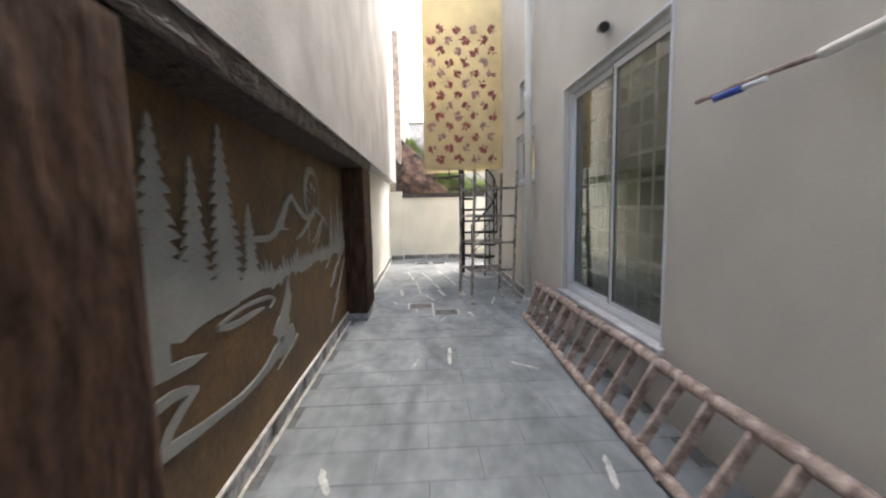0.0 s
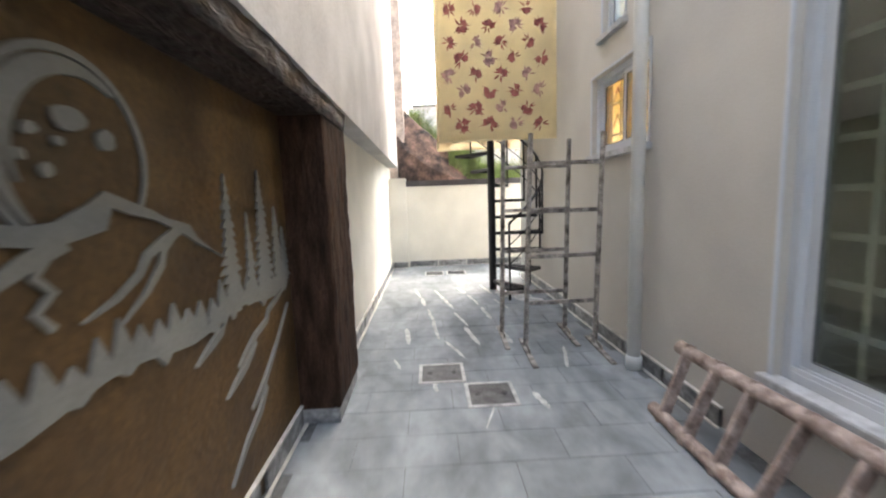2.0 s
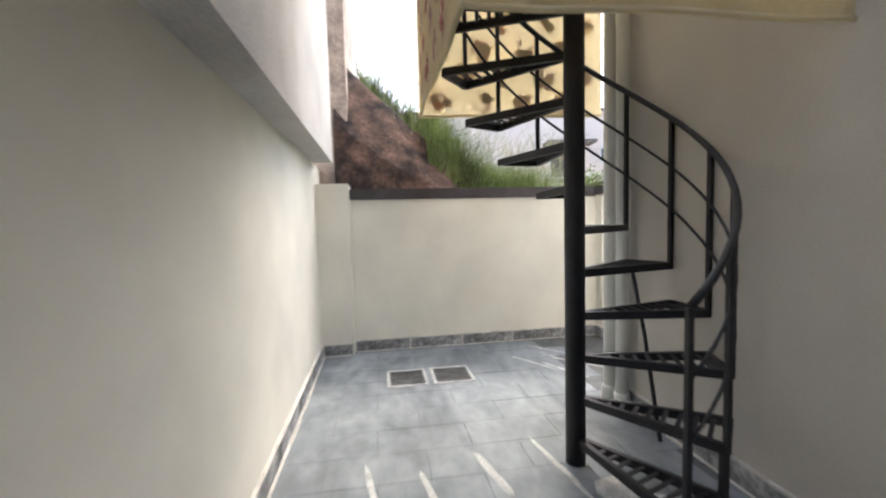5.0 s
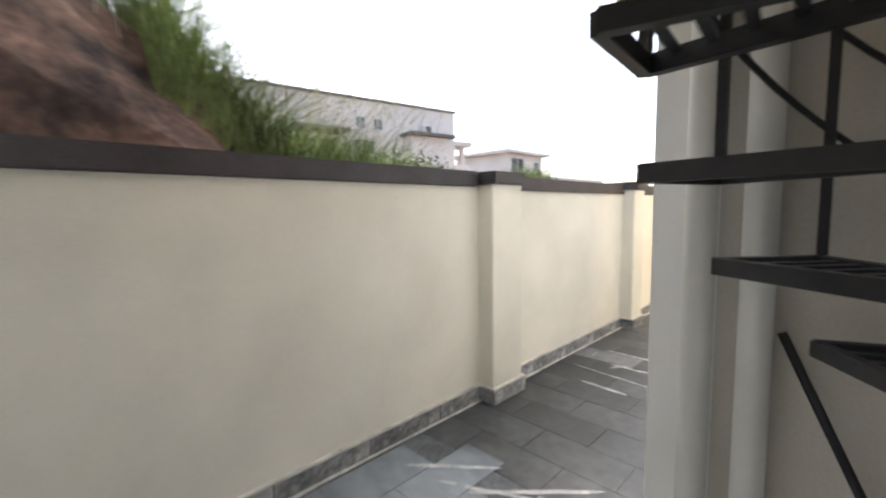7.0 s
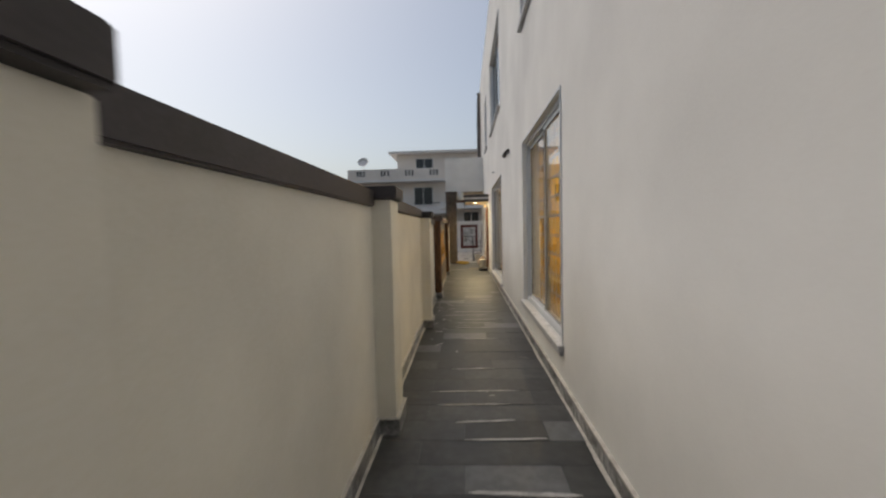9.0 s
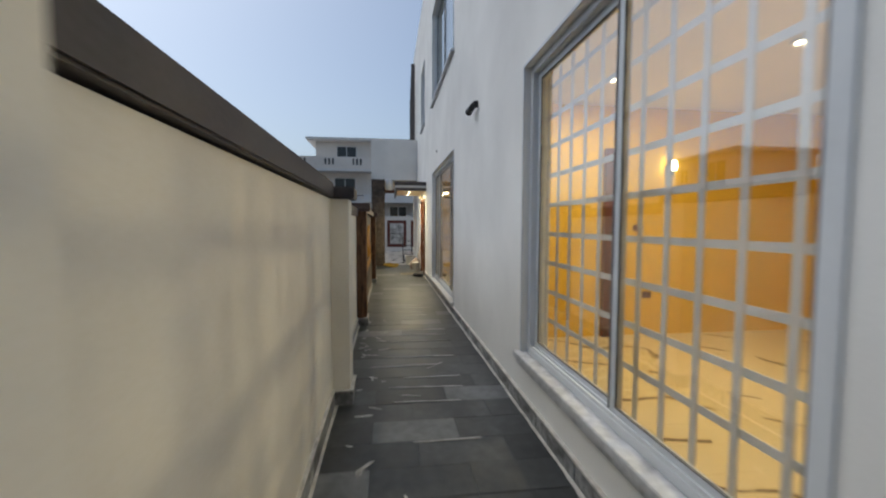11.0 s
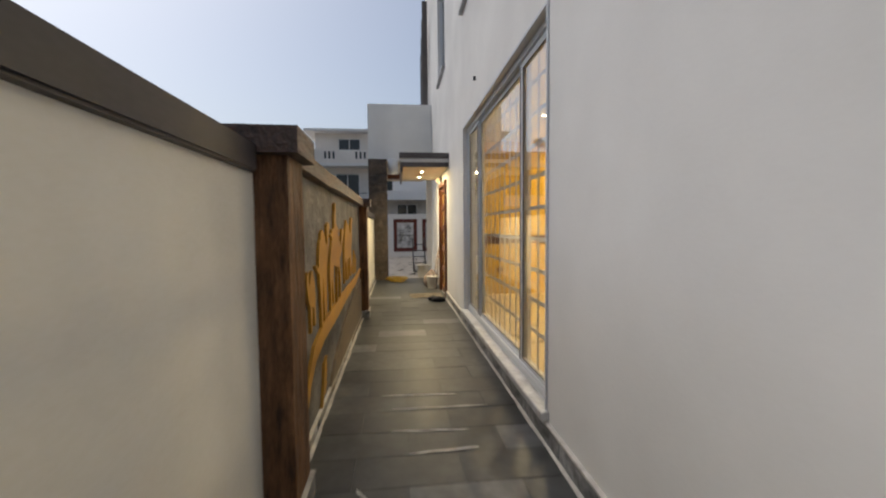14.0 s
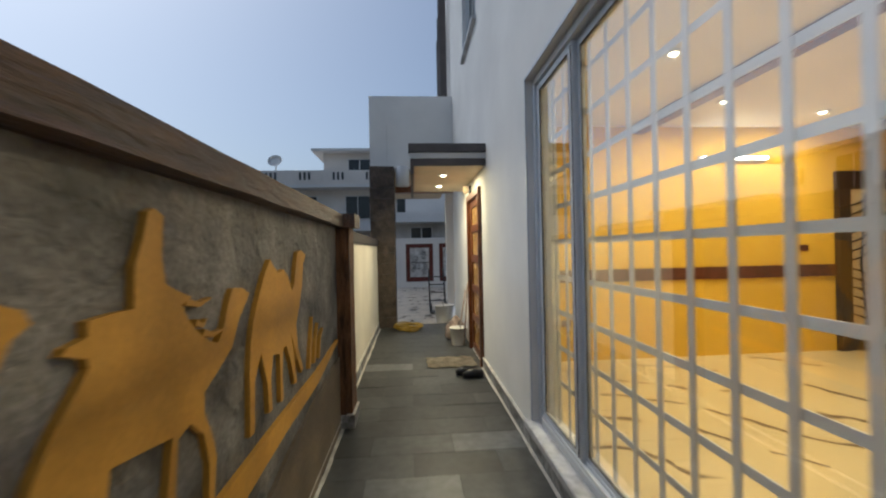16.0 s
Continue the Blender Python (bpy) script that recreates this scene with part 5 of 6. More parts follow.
pot = thing("porch_duct", (20.5, 10.3, 2.78), "short pale round duct under the porch soffit", "duct")
part("duct_body", lathe(bmesh.new(), (19.6, 10.36, 2.70), [(0.13, 0), (0.13, 0.36), (0.12, 0.37)], 18), M["pvc"], pot)
for i in range(4):
    solid("facade_fin", box(bmesh.new(), 20.3 + i * 0.32, 20.36 + i * 0.32, YH + 0.06, YH + 0.20, 4.545, 7.4 - 0.35 * i), M["canopy_dark"], "tall dark brown facade fin on the upper house wall", "fin", group="facade fins", bevel=0.004)


# ---- porch clutter ----
def bucket(x, y, r, h, label):
    b = thing("bucket", (x, y, 0), label, "bucket", "buckets")
    part("body", lathe(bmesh.new(), (x, y, 0), [(r * 0.78, 0), (r * 0.8, 0.01), (r, h), (r * 1.06, h), (r * 1.06, h - 0.02), (r * 0.94, h - 0.01), (r * 0.75, 0.03)], 18), M["bld_white"], b)
    part("handle", tube(bmesh.new(), [(x + r * 1.05 * math.cos(a), y - 0.02, h - 0.02 + r * 0.9 * math.sin(a)) for a in [math.pi * k / 10 for k in range(11)]], 0.004, 6), M["iron"], b)


bucket(17.95, 9.52, 0.13, 0.27, "stained white plastic paint bucket by the door")
bucket(20.0, 9.62, 0.15, 0.34, "white plastic paint bucket under the porch")
bucket(20.35, 9.50, 0.14, 0.30, "white plastic paint bucket under the porch")
for k, (a, b2) in enumerate((((17.8, 9.45, 0.02), (17.95, 9.36, 0.95)), ((18.15, 9.5, 0.02), (18.25, 9.36, 0.8)))):
    solid("broom_stick", tube(bmesh.new(), [a, b2], 0.012, 8), M["old_wood"], "thin wooden stick leaning on the house wall", "stick")
bag = bmesh.new()
lathe(bag, (18.35, 9.52, 0), [(0.12, 0), (0.17, 0.05), (0.16, 0.22), (0.08, 0.33), (0.03, 0.38)], 14)
for v in bag.verts:
    v.co += Vector((noise.noise(v.co * 9), noise.noise(v.co * 9 + Vector((5, 0, 0))), 0)) * 0.04
solid("cement_bag", bag, M["old_wood"], "slumped brown bag of building material by the wall", "bag")


def mat_cloth(x0, x1, y0, y1, seed):
    bm = bmesh.new()
    n = 16
    g = [[bm.verts.new((x0 + (x1 - x0) * i / n + 0.05 * noise.noise(Vector((j * 0.4, seed, 1))), y0 + (y1 - y0) * j / n + 0.06 * noise.noise(Vector((i * 0.4, seed, 3))), 0.012 + 0.02 * abs(noise.noise(Vector((i * 0.5, j * 0.5, seed)))))) for i in range(n + 1)] for j in range(n + 1)]
    for j in range(n):
        for i in range(n):
            bm.faces.new((g[j][i], g[j][i + 1], g[j + 1][i + 1], g[j + 1][i])).smooth = True
    bmesh.ops.solidify(bm, geom=list(bm.faces), thickness=0.008)
    return bm


solid("floor_cloth", mat_cloth(16.72, 17.2, 9.42, 10.04, 4), mat("beige_sacking", (0.40, 0.35, 0.27), 0.95, vary=0.2, scale=8, fine=90, bump=0.5), "crumpled beige sacking spread before the door", "cloth")
sh = bmesh.new()
for k in range(2):
    tube(sh, [(16.30 + 0.1 * k, 9.43 + 0.12 * k, 0.035), (16.29 + 0.1 * k, 9.55 + 0.1 * k, 0.05), (16.27 + 0.1 * k, 9.66 + 0.06 * k, 0.04)], [0.045, 0.055, 0.03], 10)
solid("dark_rag", sh, M["metal_black"], "crumpled black rag on the floor by the door", "rag")
coil = thing("hose_coil", (19.35, 10.3, 0), "loosely coiled yellow garden hose on the floor", "hose")
pts = []
for i in range(120):
    a = i * 0.33
    r = 0.22 + 0.05 * math.sin(i * 0.71) + 0.03 * noise.noise(Vector((i * 0.2, 0, 0)))
    pts.append((19.35 + r * 1.1 * math.cos(a), 10.3 + r * math.sin(a), 0.02 + 0.06 * (i / 120) + 0.015 * math.sin(i * 0.5)))
part("hose", tube(bmesh.new(), pts, 0.013, 8), mat("yellow_hose", (0.42, 0.28, 0.04), 0.5, vary=0.15, scale=8, fine=30, bump=0.1), coil)
trolley = thing("hand_trolley", (21.5, 9.55, 0), "dark steel hand trolley parked by the porch wall", "trolley")
for dy in (0.0, 0.36):
    part("side_tube", tube(bmesh.new(), [(21.3, 9.45 + dy, 0.12), (21.75, 9.45 + dy, 0.95), (21.9, 9.45 + dy, 1.0)], 0.018, 8), M["steel_dark"], trolley)
    part("wheel", tube(bmesh.new(), [(21.3, 9.41 + dy, 0.12), (21.3, 9.46 + dy, 0.12)], 0.12, 16), M["metal_black"], trolley)
for i in range(4):
    part("cross_bar", tube(bmesh.new(), [(21.38 + 0.1 * i, 9.45, 0.27 + 0.18 * i), (21.38 + 0.1 * i, 9.81, 0.27 + 0.18 * i)], 0.013, 8), M["steel_dark"], trolley)
part("tray", box(bmesh.new(), 20.95, 21.3, 9.45, 9.81, 0.04, 0.055), M["steel_dark"], trolley)

# ---- street gate ----
structure("wall_street", holed("x", 28.0, 28.2, 3, 16, 0, 1.95, [(9.38, 10.46, 0.22, 1.72), (8.05, 9.14, 0.22, 1.72)]), M["bld_white"], "white street wall with two gate openings", "wall")


def gate(y0, y1):
    g = thing("street_gate", (28.1, (y0 + y1) / 2, 0.22), "dark red steel gate leaf with an ornamental frosted panel", "gate", "street gate leaves")
    f = bmesh.new()
    box(f, 28.05, 28.13, y0, y0 + 0.16, 0.22, 1.72)
    box(f, 28.05, 28.13, y1 - 0.16, y1, 0.22, 1.72)
    box(f, 28.05, 28.13, y0 + 0.16, y1 - 0.16, 0.22, 0.40)
    box(f, 28.05, 28.13, y0 + 0.16, y1 - 0.16, 1.56, 1.72)
    part("gate_frame", f, mat("gate_red", (0.10, 0.014, 0.012), 0.4, vary=0.15, scale=4, fine=40, bump=0.1), g, bevel=0.01)
    part("frosted_panel", box(bmesh.new(), 28.085, 28.095, y0 + 0.16, y1 - 0.16, 0.40, 1.56), M["marble"], g)
    sc = bmesh.new()
    rr = random.Random(int(y0 * 10))
    for k in range(9):
        cy, cz = rr.uniform(y0 + 0.28, y1 - 0.28), rr.uniform(0.55, 1.42)
        r0 = rr.uniform(0.08, 0.16)
        a0 = rr.uniform(0, 6)
        tube(sc, [(28.07, cy + r0 * (1 - i / 16) * math.cos(a0 + i * 0.6), cz + r0 * (1 - i / 16) * math.sin(a0 + i * 0.6)) for i in range(13)], 0.009, 5)
    bar(sc, (28.07, y0 + 0.16, 0.98), (28.07, y1 - 0.16, 0.98), 0.02)
    part("scrollwork", sc, M["steel_dark"], g)


gate(9.38, 10.46)
gate(8.05, 9.14)


# ---- houses beyond ----
def far_window(h, x, y, w, z0, z1, facing):
    """A recessed dark window with a frame on a facade; facing: 'x-' or 'y-'."""
    def bx(bm, a, b, d0, d1, za, zb):
        if facing == "x-":
            return box(bm, x + d0, x + d1, a, b, za, zb)
        return box(bm, a, b, y + d0, y + d1, za, zb)
    c = y if facing == "x-" else x
    a, b = c - w / 2, c + w / 2
    win = part("window", bx(bmesh.new(), a, b, -0.02, 0.0, z0, z1), M["far_glass"], h, "dark glazed window")
    f = bmesh.new()
    bx(f, a - 0.06, a, -0.06, 0, z0 - 0.06, z1 + 0.06)
    bx(f, b, b + 0.06, -0.06, 0, z0 - 0.06, z1 + 0.06)
    bx(f, a, b, -0.06, 0, z0 - 0.06, z0)
    bx(f, a, b, -0.06, 0, z1, z1 + 0.06)
    bx(f, c - 0.03, c + 0.03, -0.05, 0, z0, z1)
    part("frame", f, M["bld_white"], win)


apt = thing("apartment_house", (46, 14, -0.1), "cream three-storey house with long balconies and a flat roof slab", "building")
part("wall", box(bmesh.new(), 43.8, 54, 5, 21.0, -0.1, 6.6), M["bld"], apt)
part("top_storey", box(bmesh.new(), 44.6, 53, 6.5, 17.0, 6.6, 9.2), M["bld"], apt)
part("roof_slab", box(bmesh.new(), 43.75, 53.8, 5.8, 17.75, 9.2, 9.42), M["bld_white"], apt, bevel=0.02)
bal = part("balcony", box(bmesh.new(), 42.3, 43.8, 5, 21.6, 6.2, 6.42), M["bld_white"], apt)
part("parapet", box(bmesh.new(), 42.3, 42.5, 5, 21.6, 6.42, 7.45), M["bld"], bal)
for i in range(4):
    for k in range(3):
        part("parapet_slot", box(bmesh.new(), 42.27, 42.31, 12.7 + i * 2.4 + k * 0.32, 12.85 + i * 2.4 + k * 0.32, 6.75, 7.3), M["far_glass"], bal)
bal2 = part("balcony", box(bmesh.new(), 42.5, 43.8, 5, 19.0, 3.0, 3.2), M["bld_white"], apt)
part("railing", box(bmesh.new(), 42.5, 42.56, 11, 15.2, 4.05, 4.1), M["steel_dark"], bal2)
part("parapet", box(bmesh.new(), 42.5, 42.65, 5, 19.0, 3.2, 3.75), M["bld_white"], bal2)
for y, w, z0, z1 in ((14.2, 1.7, 7.3, 8.7), (10.6, 1.7, 7.3, 8.7)):
    far_window(apt, 44.6, y, w, z0, z1, "x-")
for y, w in ((14.3, 1.8), (18.4, 2.0), (10.4, 1.8), (20.2, 1.3)):
    far_window(apt, 43.8, y, w, 4.0, 5.7, "x-")
dish = thing("satellite_dish", (43.5, 20.4, 7.45), "white satellite dish on a roof parapet", "dish")
bowl = lathe(bmesh.new(), (43.2, 20.2, 8.2), [(0.05, 0), (0.3, 0.08), (0.5, 0.25), (0.52, 0.26), (0.3, 0.1)], 18)
bmesh.ops.rotate(bowl, verts=bowl.verts, cent=(43.2, 20.2, 8.2), matrix=Matrix.Rotation(radians(-62), 3, "Y"))
part("bowl", bowl, M["bld_white"], dish)
part("mast", tube(bmesh.new(), [(43.2, 20.2, 6.4), (43.2, 20.2, 8.2)], 0.04, 8), M["bld_white"], dish)

opp = thing("street_house", (38, 8, -0.1), "pale house across the street with a shaded veranda", "building")
part("wall", box(bmesh.new(), 38.0, 42, 1, 11.6, -0.1, 3.4), M["plaster_grey"], opp)
part("veranda_slab", box(bmesh.new(), 36.4, 38.0, 1, 12.2, 3.15, 3.75), M["bld_white"], opp)
part("upper_wall", box(bmesh.new(), 39.5, 42, 1, 10.6, 3.75, 5.4), M["bld_white"], opp)
for y, w, z0, z1 in ((9.6, 1.3, 1.0, 2.9), (6.6, 1.2, 1.6, 2.7)):
    far_window(opp, 38.0, y, w, z0, z1, "x-")
structure("wall_street_far", box(bmesh.new(), 35.6, 35.8, -4, 16, -0.1, 1.9), M["bld_white"], "white boundary wall across the street", "wall")

nb = thing("pink_house", (10, 31, -0.1), "pale pink two-storey house with a long parapet and window hoods", "building")
R8 = Matrix.Translation((17.2, 25.5, 0)) @ Matrix.Rotation(radians(-8.5), 4, "Z") @ Matrix.Translation((-18.6, -25.5, 0))
part("wall", box(bmesh.new(), -2, 18.6, 25.5, 35, -0.1, 6.95), M["bld_pink"], nb)
part("coping", box(bmesh.new(), -2.1, 18.7, 25.4, 35.1, 6.95, 7.07), M["bld_dark"], nb)
part("hood", box(bmesh.new(), 15.0, 17.8, 24.3, 25.5, 5.35, 5.5), M["bld_dark"], nb)
part("hood", box(bmesh.new(), 9.3, 11.7, 24.3, 25.5, 5.15, 5.3), M["bld_dark"], nb)
part("bay", box(bmesh.new(), 15.2, 17.5, 24.7, 25.5, 2.0, 5.35), M["bld_pink"], nb)
ac = part("air_conditioner", box(bmesh.new(), 16.1, 16.8, 24.9, 25.3, 5.5, 5.98), M["bld_white"], nb)
part("fan_grille", box(bmesh.new(), 16.2, 16.55, 24.88, 24.9, 5.56, 5.92), M["bld_dark"], ac)
for x, w, z0, z1 in ((12.75, 0.42, 5.6, 6.1), (13.7, 0.42, 5.6, 6.1), (12.9, 1.1, 4.35, 5.0), (10.5, 1.6, 3.6, 4.9)):
    far_window(nb, x, 25.5, w, z0, z1, "y-")
part("side_balcony", box(bmesh.new(), 18.6, 20.2, 26.2, 29.5, 3.9, 4.2), M["bld_pink"], nb)
part("balcony_roof", box(bmesh.new(), 18.6, 20.4, 26.0, 29.6, 5.3, 5.55), M["bld_pink"], nb)
for y in (26.4, 29.2):
    part("balcony_post", box(bmesh.new(), 19.8, 20.05, y, y + 0.25, 4.2, 5.3), M["bld_pink"], nb)
nb.matrix_world = R8 @ nb.matrix_world

wh = thing("white_house", (34, 30, -0.1), "small white house with a flat overhanging roof", "building")
part("wall", box(bmesh.new(), 29.5, 35.3, 31.0, 37, -0.1, 6.4), M["bld_pink"], wh)
part("roof_slab", box(bmesh.new(), 28.9, 35.9, 30.4, 37.6, 6.4, 6.65), M["bld_pink"], wh)
far_window(wh, 31.2, 31.0, 1.8, 4.2, 6.0, "y-")
far_window(wh, 34.3, 31.0, 0.8, 4.8, 5.8, "y-")
lw = thing("low_house", (44, 34, -0.1), "low distant white house behind the boundary", "building")
part("wall", box(bmesh.new(), 38.5, 52.0, 33.0, 40, -0.1, 4.6), M["bld_pink"], lw)
part("roof_slab", box(bmesh.new(), 38.2, 52.4, 32.6, 40.4, 4.6, 4.85), M["bld_pink"], lw)
far_window(lw, 42.0, 33.0, 1.6, 2.6, 4.0, "y-")
far_window(lw, 47.0, 33.0, 1.6, 2.6, 4.0, "y-")
structure("wall_plot", box(bmesh.new(), 3, 40, 21.4, 21.6, -0.1, 2.9), M["bld_pink"], "pale compound wall of the house behind", "wall")

# ---- neighbour's far wall, broken edge and the earth bank ----
bm = bmesh.new()
v = [bm.verts.new(p) for p in ((-1.35, 13.02, 0), (-0.87, 13.02, 0), (-0.87, 20, 0), (-1.35, 20, 0), (-1.35, 13.02, 4.9), (-0.87, 13.02, 4.9), (-0.87, 20, 5.3), (-1.35, 20, 5.3))]
for f in ((0, 1, 2, 3), (4, 5, 6, 7), (0, 1, 5, 4), (1, 2, 6, 5), (2, 3, 7, 6), (3, 0, 4, 7)):
    bm.faces.new([v[i] for i in f])
structure("wall_neighbour_far", bm, M["plaster_grey"], "grey rendered side wall of the next plot", "wall")
structure("wall_broken_edge", worn(box(bmesh.new(), -1.3, -0.86, 11.21, 13.0, 0.0, 6.2), 0.04, cuts=12, seed=8), M["pinkwall"], "rough bare tan plaster side of the next wall", "wall")


def bank(x, y):
    h = 2.60 - 0.92 * x
    h = max(1.62 + 0.10 * (y - 11.2), min(h, 3.5)) if x < 3 else 1.6 + 0.1 * (y - 11.2)
    edge = min(1.0, max(0.0, (y - 11.12) / 0.5))
    return max(1.2, h * (0.72 + 0.28 * edge)) + 0.10 * noise.noise(Vector((x * 2.2, y * 2.2, 0))) + 0.05 * noise.noise(Vector((x * 7, y * 7, 3)))


bm = bmesh.new()
nx, ny = 90, 90
g = [[bm.verts.new((x, y, bank(x, y) if y > 11.12 else 0.9)) for x in [-1.02 + 9.0 * (i / nx) ** 1.3 for i in range(nx + 1)]] for y in [11.12 + 8.0 * (j / ny) ** 1.5 for j in range(ny + 1)]]
for j in range(ny):
    for i in range(nx):
        bm.faces.new((g[j][i], g[j][i + 1], g[j + 1][i + 1], g[j + 1][i])).smooth = True
solid("earth_bank", bm, M["soil"], "steep bank of bare brown earth behind the boundary wall", "earth bank", kind="structure")


def blades(count, region, hmin, hmax, seed, wide=0.012):
    r = random.Random(seed)
    verts, faces = [], []
    for k in range(count):
        x, y = region(r)
        z = bank(x, y) - 0.03
        h, a = r.uniform(hmin, hmax), r.uniform(0, 2 * math.pi)
        lean = r.uniform(0.2, 0.8) * h
        dx, dy = math.cos(a), math.sin(a)
        w = wide * r.uniform(0.6, 1.3)
        base = len(verts)
        for s, ww in ((0, 1), (0.4, 0.85), (0.75, 0.55), (1.0, 0.08)):
            px, py, pz = x + (dx + 0.45) * lean * s * s, y + dy * lean * s * s, z + h * (s - 0.3 * s * s)
            verts += [(px - dy * w * ww, py + dx * w * ww, pz), (px + dy * w * ww, py - dx * w * ww, pz)]
        for q in range(3):
            faces.append((base + 2 * q, base + 2 * q + 1, base + 2 * q + 3, base + 2 * q + 2))
    me = bpy.data.meshes.new("grass")
    me.from_pydata(verts, [], faces)
    return me


def grass_patch(name, count, region, hmin, hmax, seed, material, label, wide=0.012):
    me = blades(count, region, hmin, hmax, seed, wide)
    me.materials.append(material)
    return tagged(new(name, me), label, "grass", kind="stuff")


grass_patch("grass", 9500, lambda r: (0.1 + 1.7 * r.random() ** 1.3, 11.35 + 2.6 * r.random()), 0.3, 0.85, 5, M["grass"], "dense green tall grass on the earth bank", 0.005)
grass_patch("grass", 2600, lambda r: (-0.75 + 1.3 * r.random(), 11.75 + 1.6 * r.random()), 0.25, 0.6, 6, M["grass"], "green grass along the top of the bank", 0.006)
grass_patch("grass", 2600, lambda r: (2.9 + 4.5 * r.random(), 12.0 + 5 * r.random()), 0.1, 0.3, 8, M["grass"], "green grass on the open plot", 0.010)


def plumes(count, region, hmin, hmax, seed):
    """Thin arching stems, each ending in a loose plume of short bristles."""
    r = random.Random(seed)
    verts, faces = [], []

    def sliver(p, q, w):
        k = len(verts)
        verts.extend([(p[0] - w, p[1], p[2]), (p[0] + w, p[1], p[2]), (q[0], q[1], q[2])])
        faces.append((k, k + 1, k + 2))

    for _ in range(count):
        x, y = region(r)
        z, h = bank(x, y), r.uniform(hmin, hmax)
        a, lean = r.uniform(0, 2 * math.pi), r.uniform(0.15, 0.5) * h
        stem = [Vector((x + (math.cos(a) + 0.5) * lean * t * t, y + math.sin(a) * lean * t * t, z + h * (t - 0.15 * t * t))) for t in (0, 0.35, 0.65, 0.82, 1.0)]
        for p, q in zip(stem, stem[1:]):
            sliver(p, q, 0.0025)
        for k in range(26):
            t = r.random()
            p = stem[2].lerp(stem[4], t)
            sliver(p, p + Vector((r.uniform(-0.05, 0.06), r.uniform(-0.05, 0.05), r.uniform(0.0, 0.07))) * (1.15 - t), 0.0022)
    me = bpy.data.meshes.new("plumes")
    me.from_pydata(verts, [], faces)
    me.materials.append(M["straw"])
    return tagged(new("grass_plumes", me), "pale feathery grass plumes in seed on the bank", "grass", kind="stuff")


plumes(420, lambda r: (-0.5 + 2.7 * r.random(), 11.5 + 1.9 * r.random()), 0.7, 1.3, 7)


def shrub(x, y, z, rx, rz, seed):
    """A low rounded shrub: a few bent stems and a crown of small leaves in clumps."""
    r = random.Random(seed)
    root = bank(x, y) if x < 7.5 else -0.12
    t = thing("shrub", (x, y, root), "low leafy green shrub behind the boundary wall", "shrub", "shrubs")
    st = bmesh.new()
    tips = []
    for k in range(16):
        a, q = r.uniform(0, 2 * math.pi), r.random() ** 0.5
        tip = (x + rx * q * math.cos(a), y + rx * q * math.sin(a), z + rz * (1.05 - 0.7 * q * q) * r.uniform(0.8, 1.1))
        tube(st, [(x, y, root - 0.02), ((x + tip[0]) / 2, (y + tip[1]) / 2, z + 0.2), tip], [0.02, 0.012, 0.004], 5)
        tips.append(tip)
    part("stems", st, M["soil"], t)
    lv = bmesh.new()
    for k in range(2600):
        c = r.choice(tips)
        p = Vector(c) + Vector((r.gauss(0, 0.17), r.gauss(0, 0.17), r.gauss(-0.05, 0.12)))
        u = Vector((r.uniform(-1, 1), r.uniform(-1, 1), r.uniform(-0.3, 0.8))).normalized() * r.uniform(0.03, 0.06)
        w = u.cross(Vector((r.uniform(-1, 1), r.uniform(-1, 1), 1))).normalized() * 0.014
        lv.faces.new([lv.verts.new(p + o) for o in (-u, w, u, -w)])
    part("crown", lv, M["grass"], t, "small green leaves")


shrub(3.4, 13.5, 1.86, 0.6, 0.3, 3)
shrub(9.6, 15.5, 2.2, 0.9, 0.35, 5)


# ---- cement smears left on the tiles ----
def smear(x, y, ln, wd, a, seed):
    r = random.Random(seed)
    n = 14
    up, lo = [], []
    for i in range(n + 1):
        t = i / n - 0.5
        w = wd * (1 - (2 * t) ** 6) * r.uniform(0.75, 1.05)
        o = wd * 0.3 * noise.noise(Vector((t * 4, seed, 0)))
        up.append((t * ln, o + w / 2))
        lo.append((t * ln, o - w / 2))
    bm = bmesh.new()
    pts = up + lo[::-1]
    bm.faces.new([bm.verts.new((x + p * math.cos(a) - q * math.sin(a), y + p * math.sin(a) + q * math.cos(a), 0.0042 + 0.0001 * (seed % 9))) for p, q in pts])
    bmesh.ops.triangulate(bm, faces=list(bm.faces), ngon_method="EAR_CLIP")
    return bm


smears = bmesh.new()
rs = random.Random(77)
spots = [(0.78, 7.92, 0.72, 0.34, radians(-52)), (0.98, 7.62, 0.3, 0.2, radians(20))]
for i in range(15):
    spots.append((-0.7 + 0.085 * i + rs.uniform(-0.03, 0.03), 6.4 + 0.62 * (i * 7 % 4) + rs.uniform(-0.15, 0.15), rs.uniform(0.45, 0.8), rs.uniform(0.035, 0.06), radians(rs.uniform(94, 104))))
for i in range(12):
    spots.append((rs.uniform(-0.9, 0.9), rs.uniform(0.8, 6.0), rs.uniform(0.2, 0.6), rs.uniform(0.015, 0.05), radians(rs.uniform(70, 150))))
for i in range(5):
    spots.append((rs.uniform(0.2, 1.6), rs.uniform(9.7, 10.4), rs.uniform(0.4, 0.8), rs.uniform(0.02, 0.04), radians(rs.uniform(115, 135))))
for i in sorted(rs.sample(range(34), 23)):
    spots.append((2.6 + i * 0.3 + rs.uniform(-0.03, 0.03), rs.uniform(9.85, 10.3), rs.uniform(0.4, 0.85), rs.uniform(0.018, 0.042), radians(90 + rs.uniform(-5, 5))))
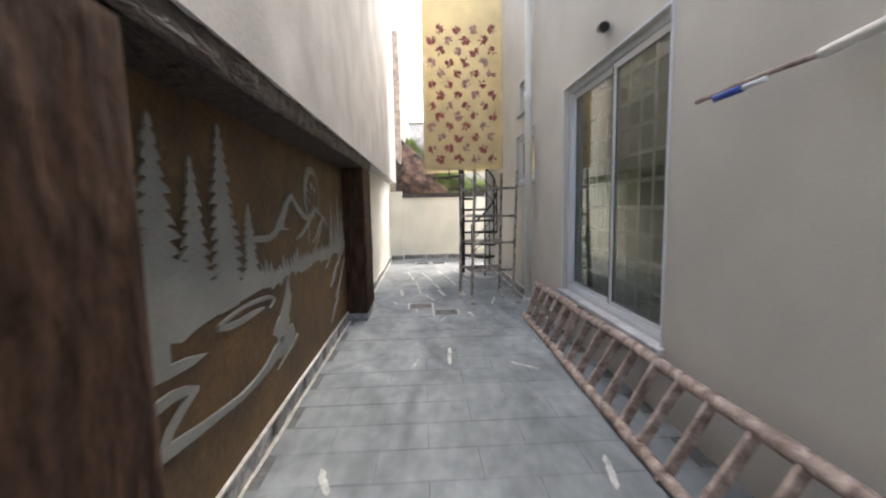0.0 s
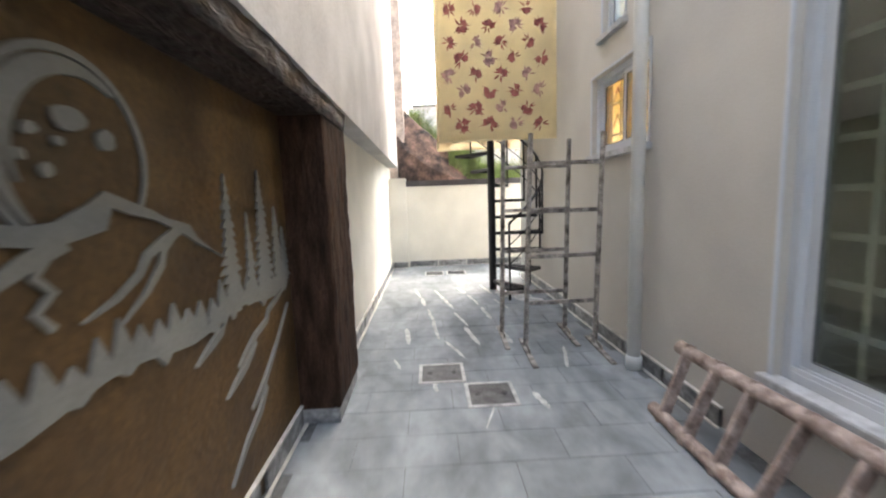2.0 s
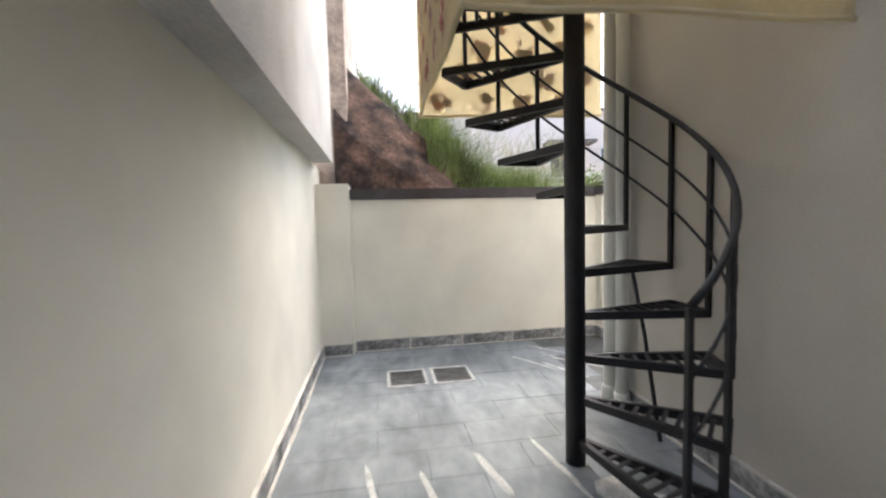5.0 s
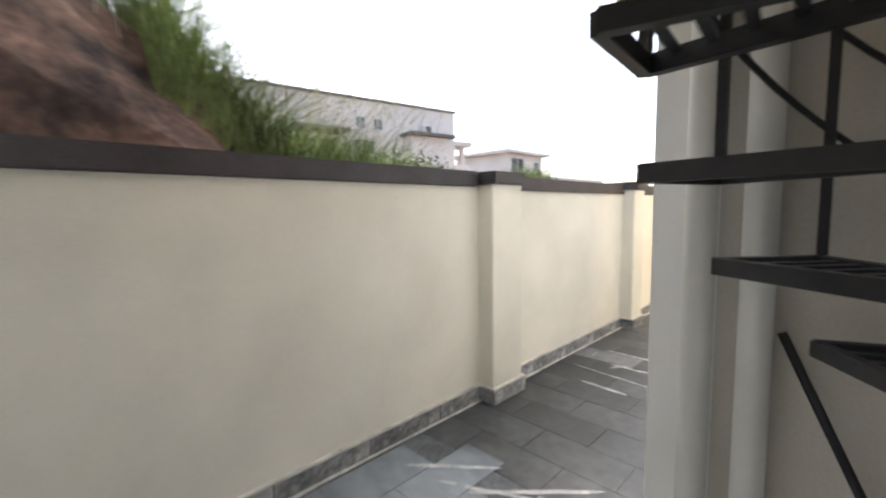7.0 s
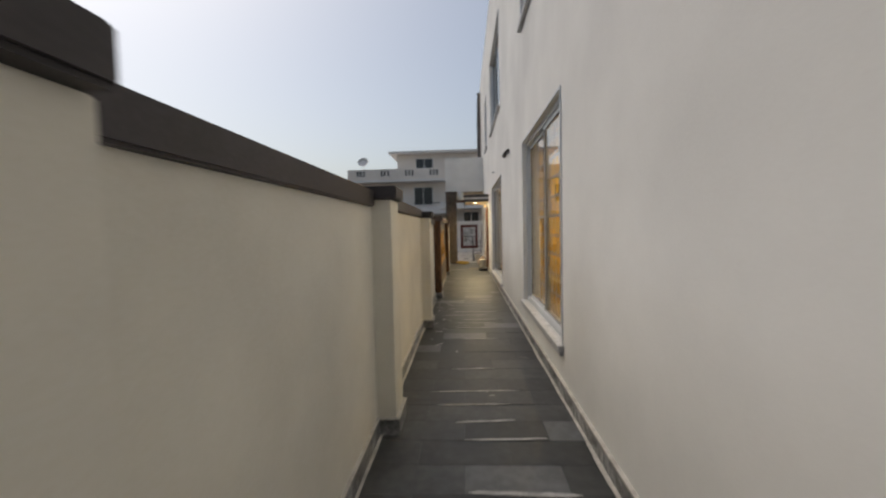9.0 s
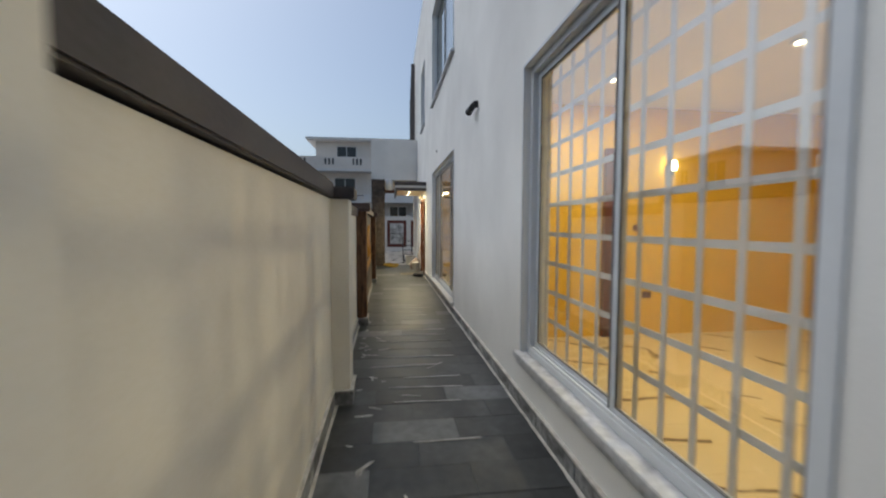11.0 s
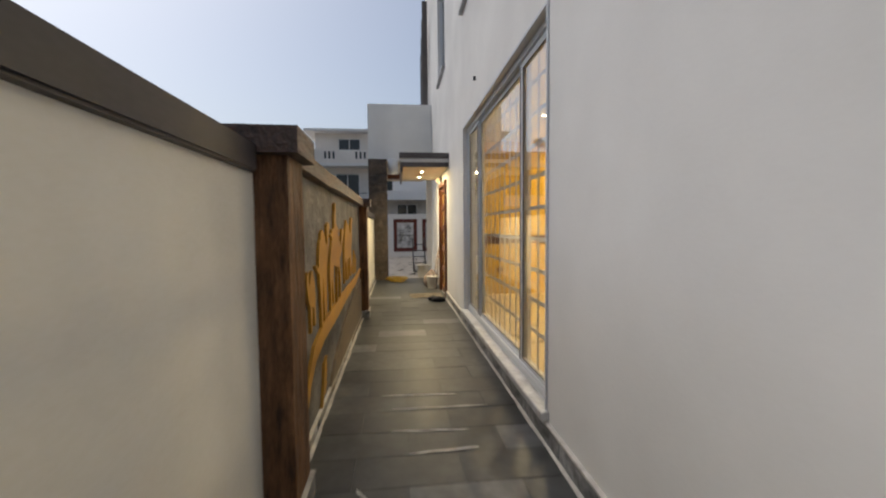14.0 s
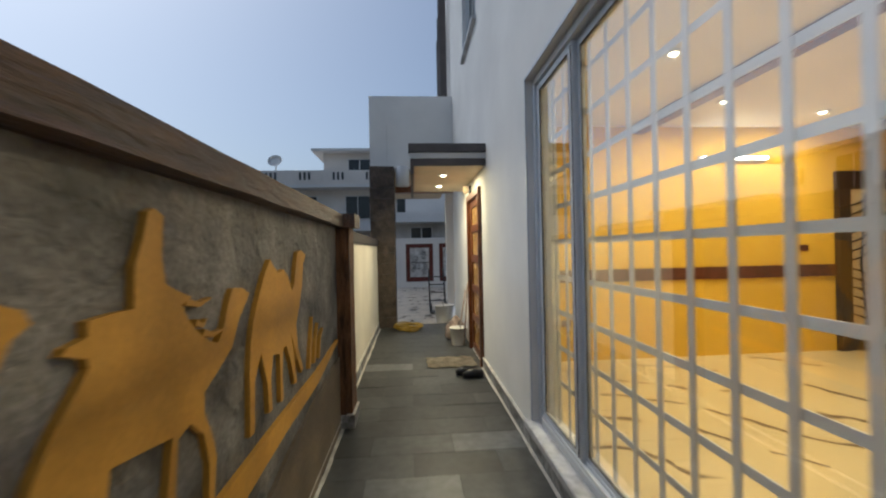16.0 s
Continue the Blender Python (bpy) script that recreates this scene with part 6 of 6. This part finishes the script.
for i in range(26):
    spots.append((rs.uniform(6.5, 11.2), rs.uniform(10.45, 10.72), rs.uniform(0.05, 0.16), rs.uniform(0.02, 0.05), radians(rs.uniform(0, 180))))
for i in range(8):
    spots.append((rs.uniform(2.4, 10.5), rs.uniform(9.5, 10.7), rs.uniform(0.06, 0.3), rs.uniform(0.008, 0.025), radians(rs.uniform(0, 180))))
for k, sp in enumerate(spots):
    one = smear(*sp, k)
    me = bpy.data.meshes.new("tmp")
    one.to_mesh(me)
    one.free()
    smears.from_mesh(me)
    bpy.data.meshes.remove(me)
solid("cement_smears", smears, M["cement"], "dry pale cement smears across the slate tiles", "cement stains", kind="stuff")

# ---- floor tiles: slate slabs of 60 by 30 cm in broken bond ----
tile_bm = bmesh.new()
box(tile_bm, -0.298, 0.298, -0.148, 0.148, -0.006, 0.0)
bmesh.ops.recalc_face_normals(tile_bm, faces=list(tile_bm.faces))
tile_mesh = bpy.data.meshes.new("tile")
tile_bm.to_mesh(tile_mesh)
tile_bm.free()
tile_mesh.materials.append(M["tile"])
M["tile_pale"] = mat("pale_slate_tile", (0.15, 0.157, 0.16), 0.42, vary=0.2, scale=1.6, fine=13, bump=0.12, rand=0.2, tint=(0.09, 0.095, 0.1), swirl=1.3)
pale_mesh = tile_mesh.copy()
pale_mesh.materials.clear()
pale_mesh.materials.append(M["tile_pale"])
dusty_mesh = tile_mesh.copy()
dusty_mesh.materials.clear()
dusty_mesh.materials.append(M["tile_dusty"])
loose, yard = bmesh.new(), bmesh.new()
made = 0
for j in range(-9, 37):
    y = j * 0.3 + 0.15
    for i in range(-3, 3):
        x = i * 0.6 + (0.3 if j % 2 else 0.0)
        if abs(x) > 1.35 or (y > 10.9):
            continue
        if 0.9 < y < 10.9 and made < 160:
            piece("tile", dusty_mesh, pose(x, y, random.uniform(-0.0008, 0.0012), random.uniform(-0.12, 0.12), random.uniform(-0.1, 0.1), 0), floor)
            made += 1
        else:
            box(yard, x - 0.298, x + 0.298, y - 0.148, y + 0.148, -0.006, 0.0)
for i in range(0, 61):
    x = 1.55 + i * 0.3
    for k in range(3):
        y = 9.62 + k * 0.6 - (0.3 if i % 2 else 0.0)
        if y - 0.298 > 10.85:
            continue
        if made < 300 and 2.0 < x < 17.5:
            piece("tile", pale_mesh if (i * 7 + k * 3) % 11 == 0 else tile_mesh, pose(x, y, random.uniform(-0.0008, 0.0012), random.uniform(-0.1, 0.1), random.uniform(-0.12, 0.12), 90), floor)
            made += 1
        else:
            box(loose, x - 0.148, x + 0.148, y - 0.298, y + 0.298, -0.006, 0.0)
for heap, m in ((loose, M["tile"]), (yard, M["tile_dusty"])):
    bmesh.ops.recalc_face_normals(heap, faces=list(heap.faces))
    me = bpy.data.meshes.new("tile_rest")
    heap.to_mesh(me)
    heap.free()
    me.materials.append(m)
    tagged(piece("tile_rest", me, Matrix(), floor), kind="stuff")
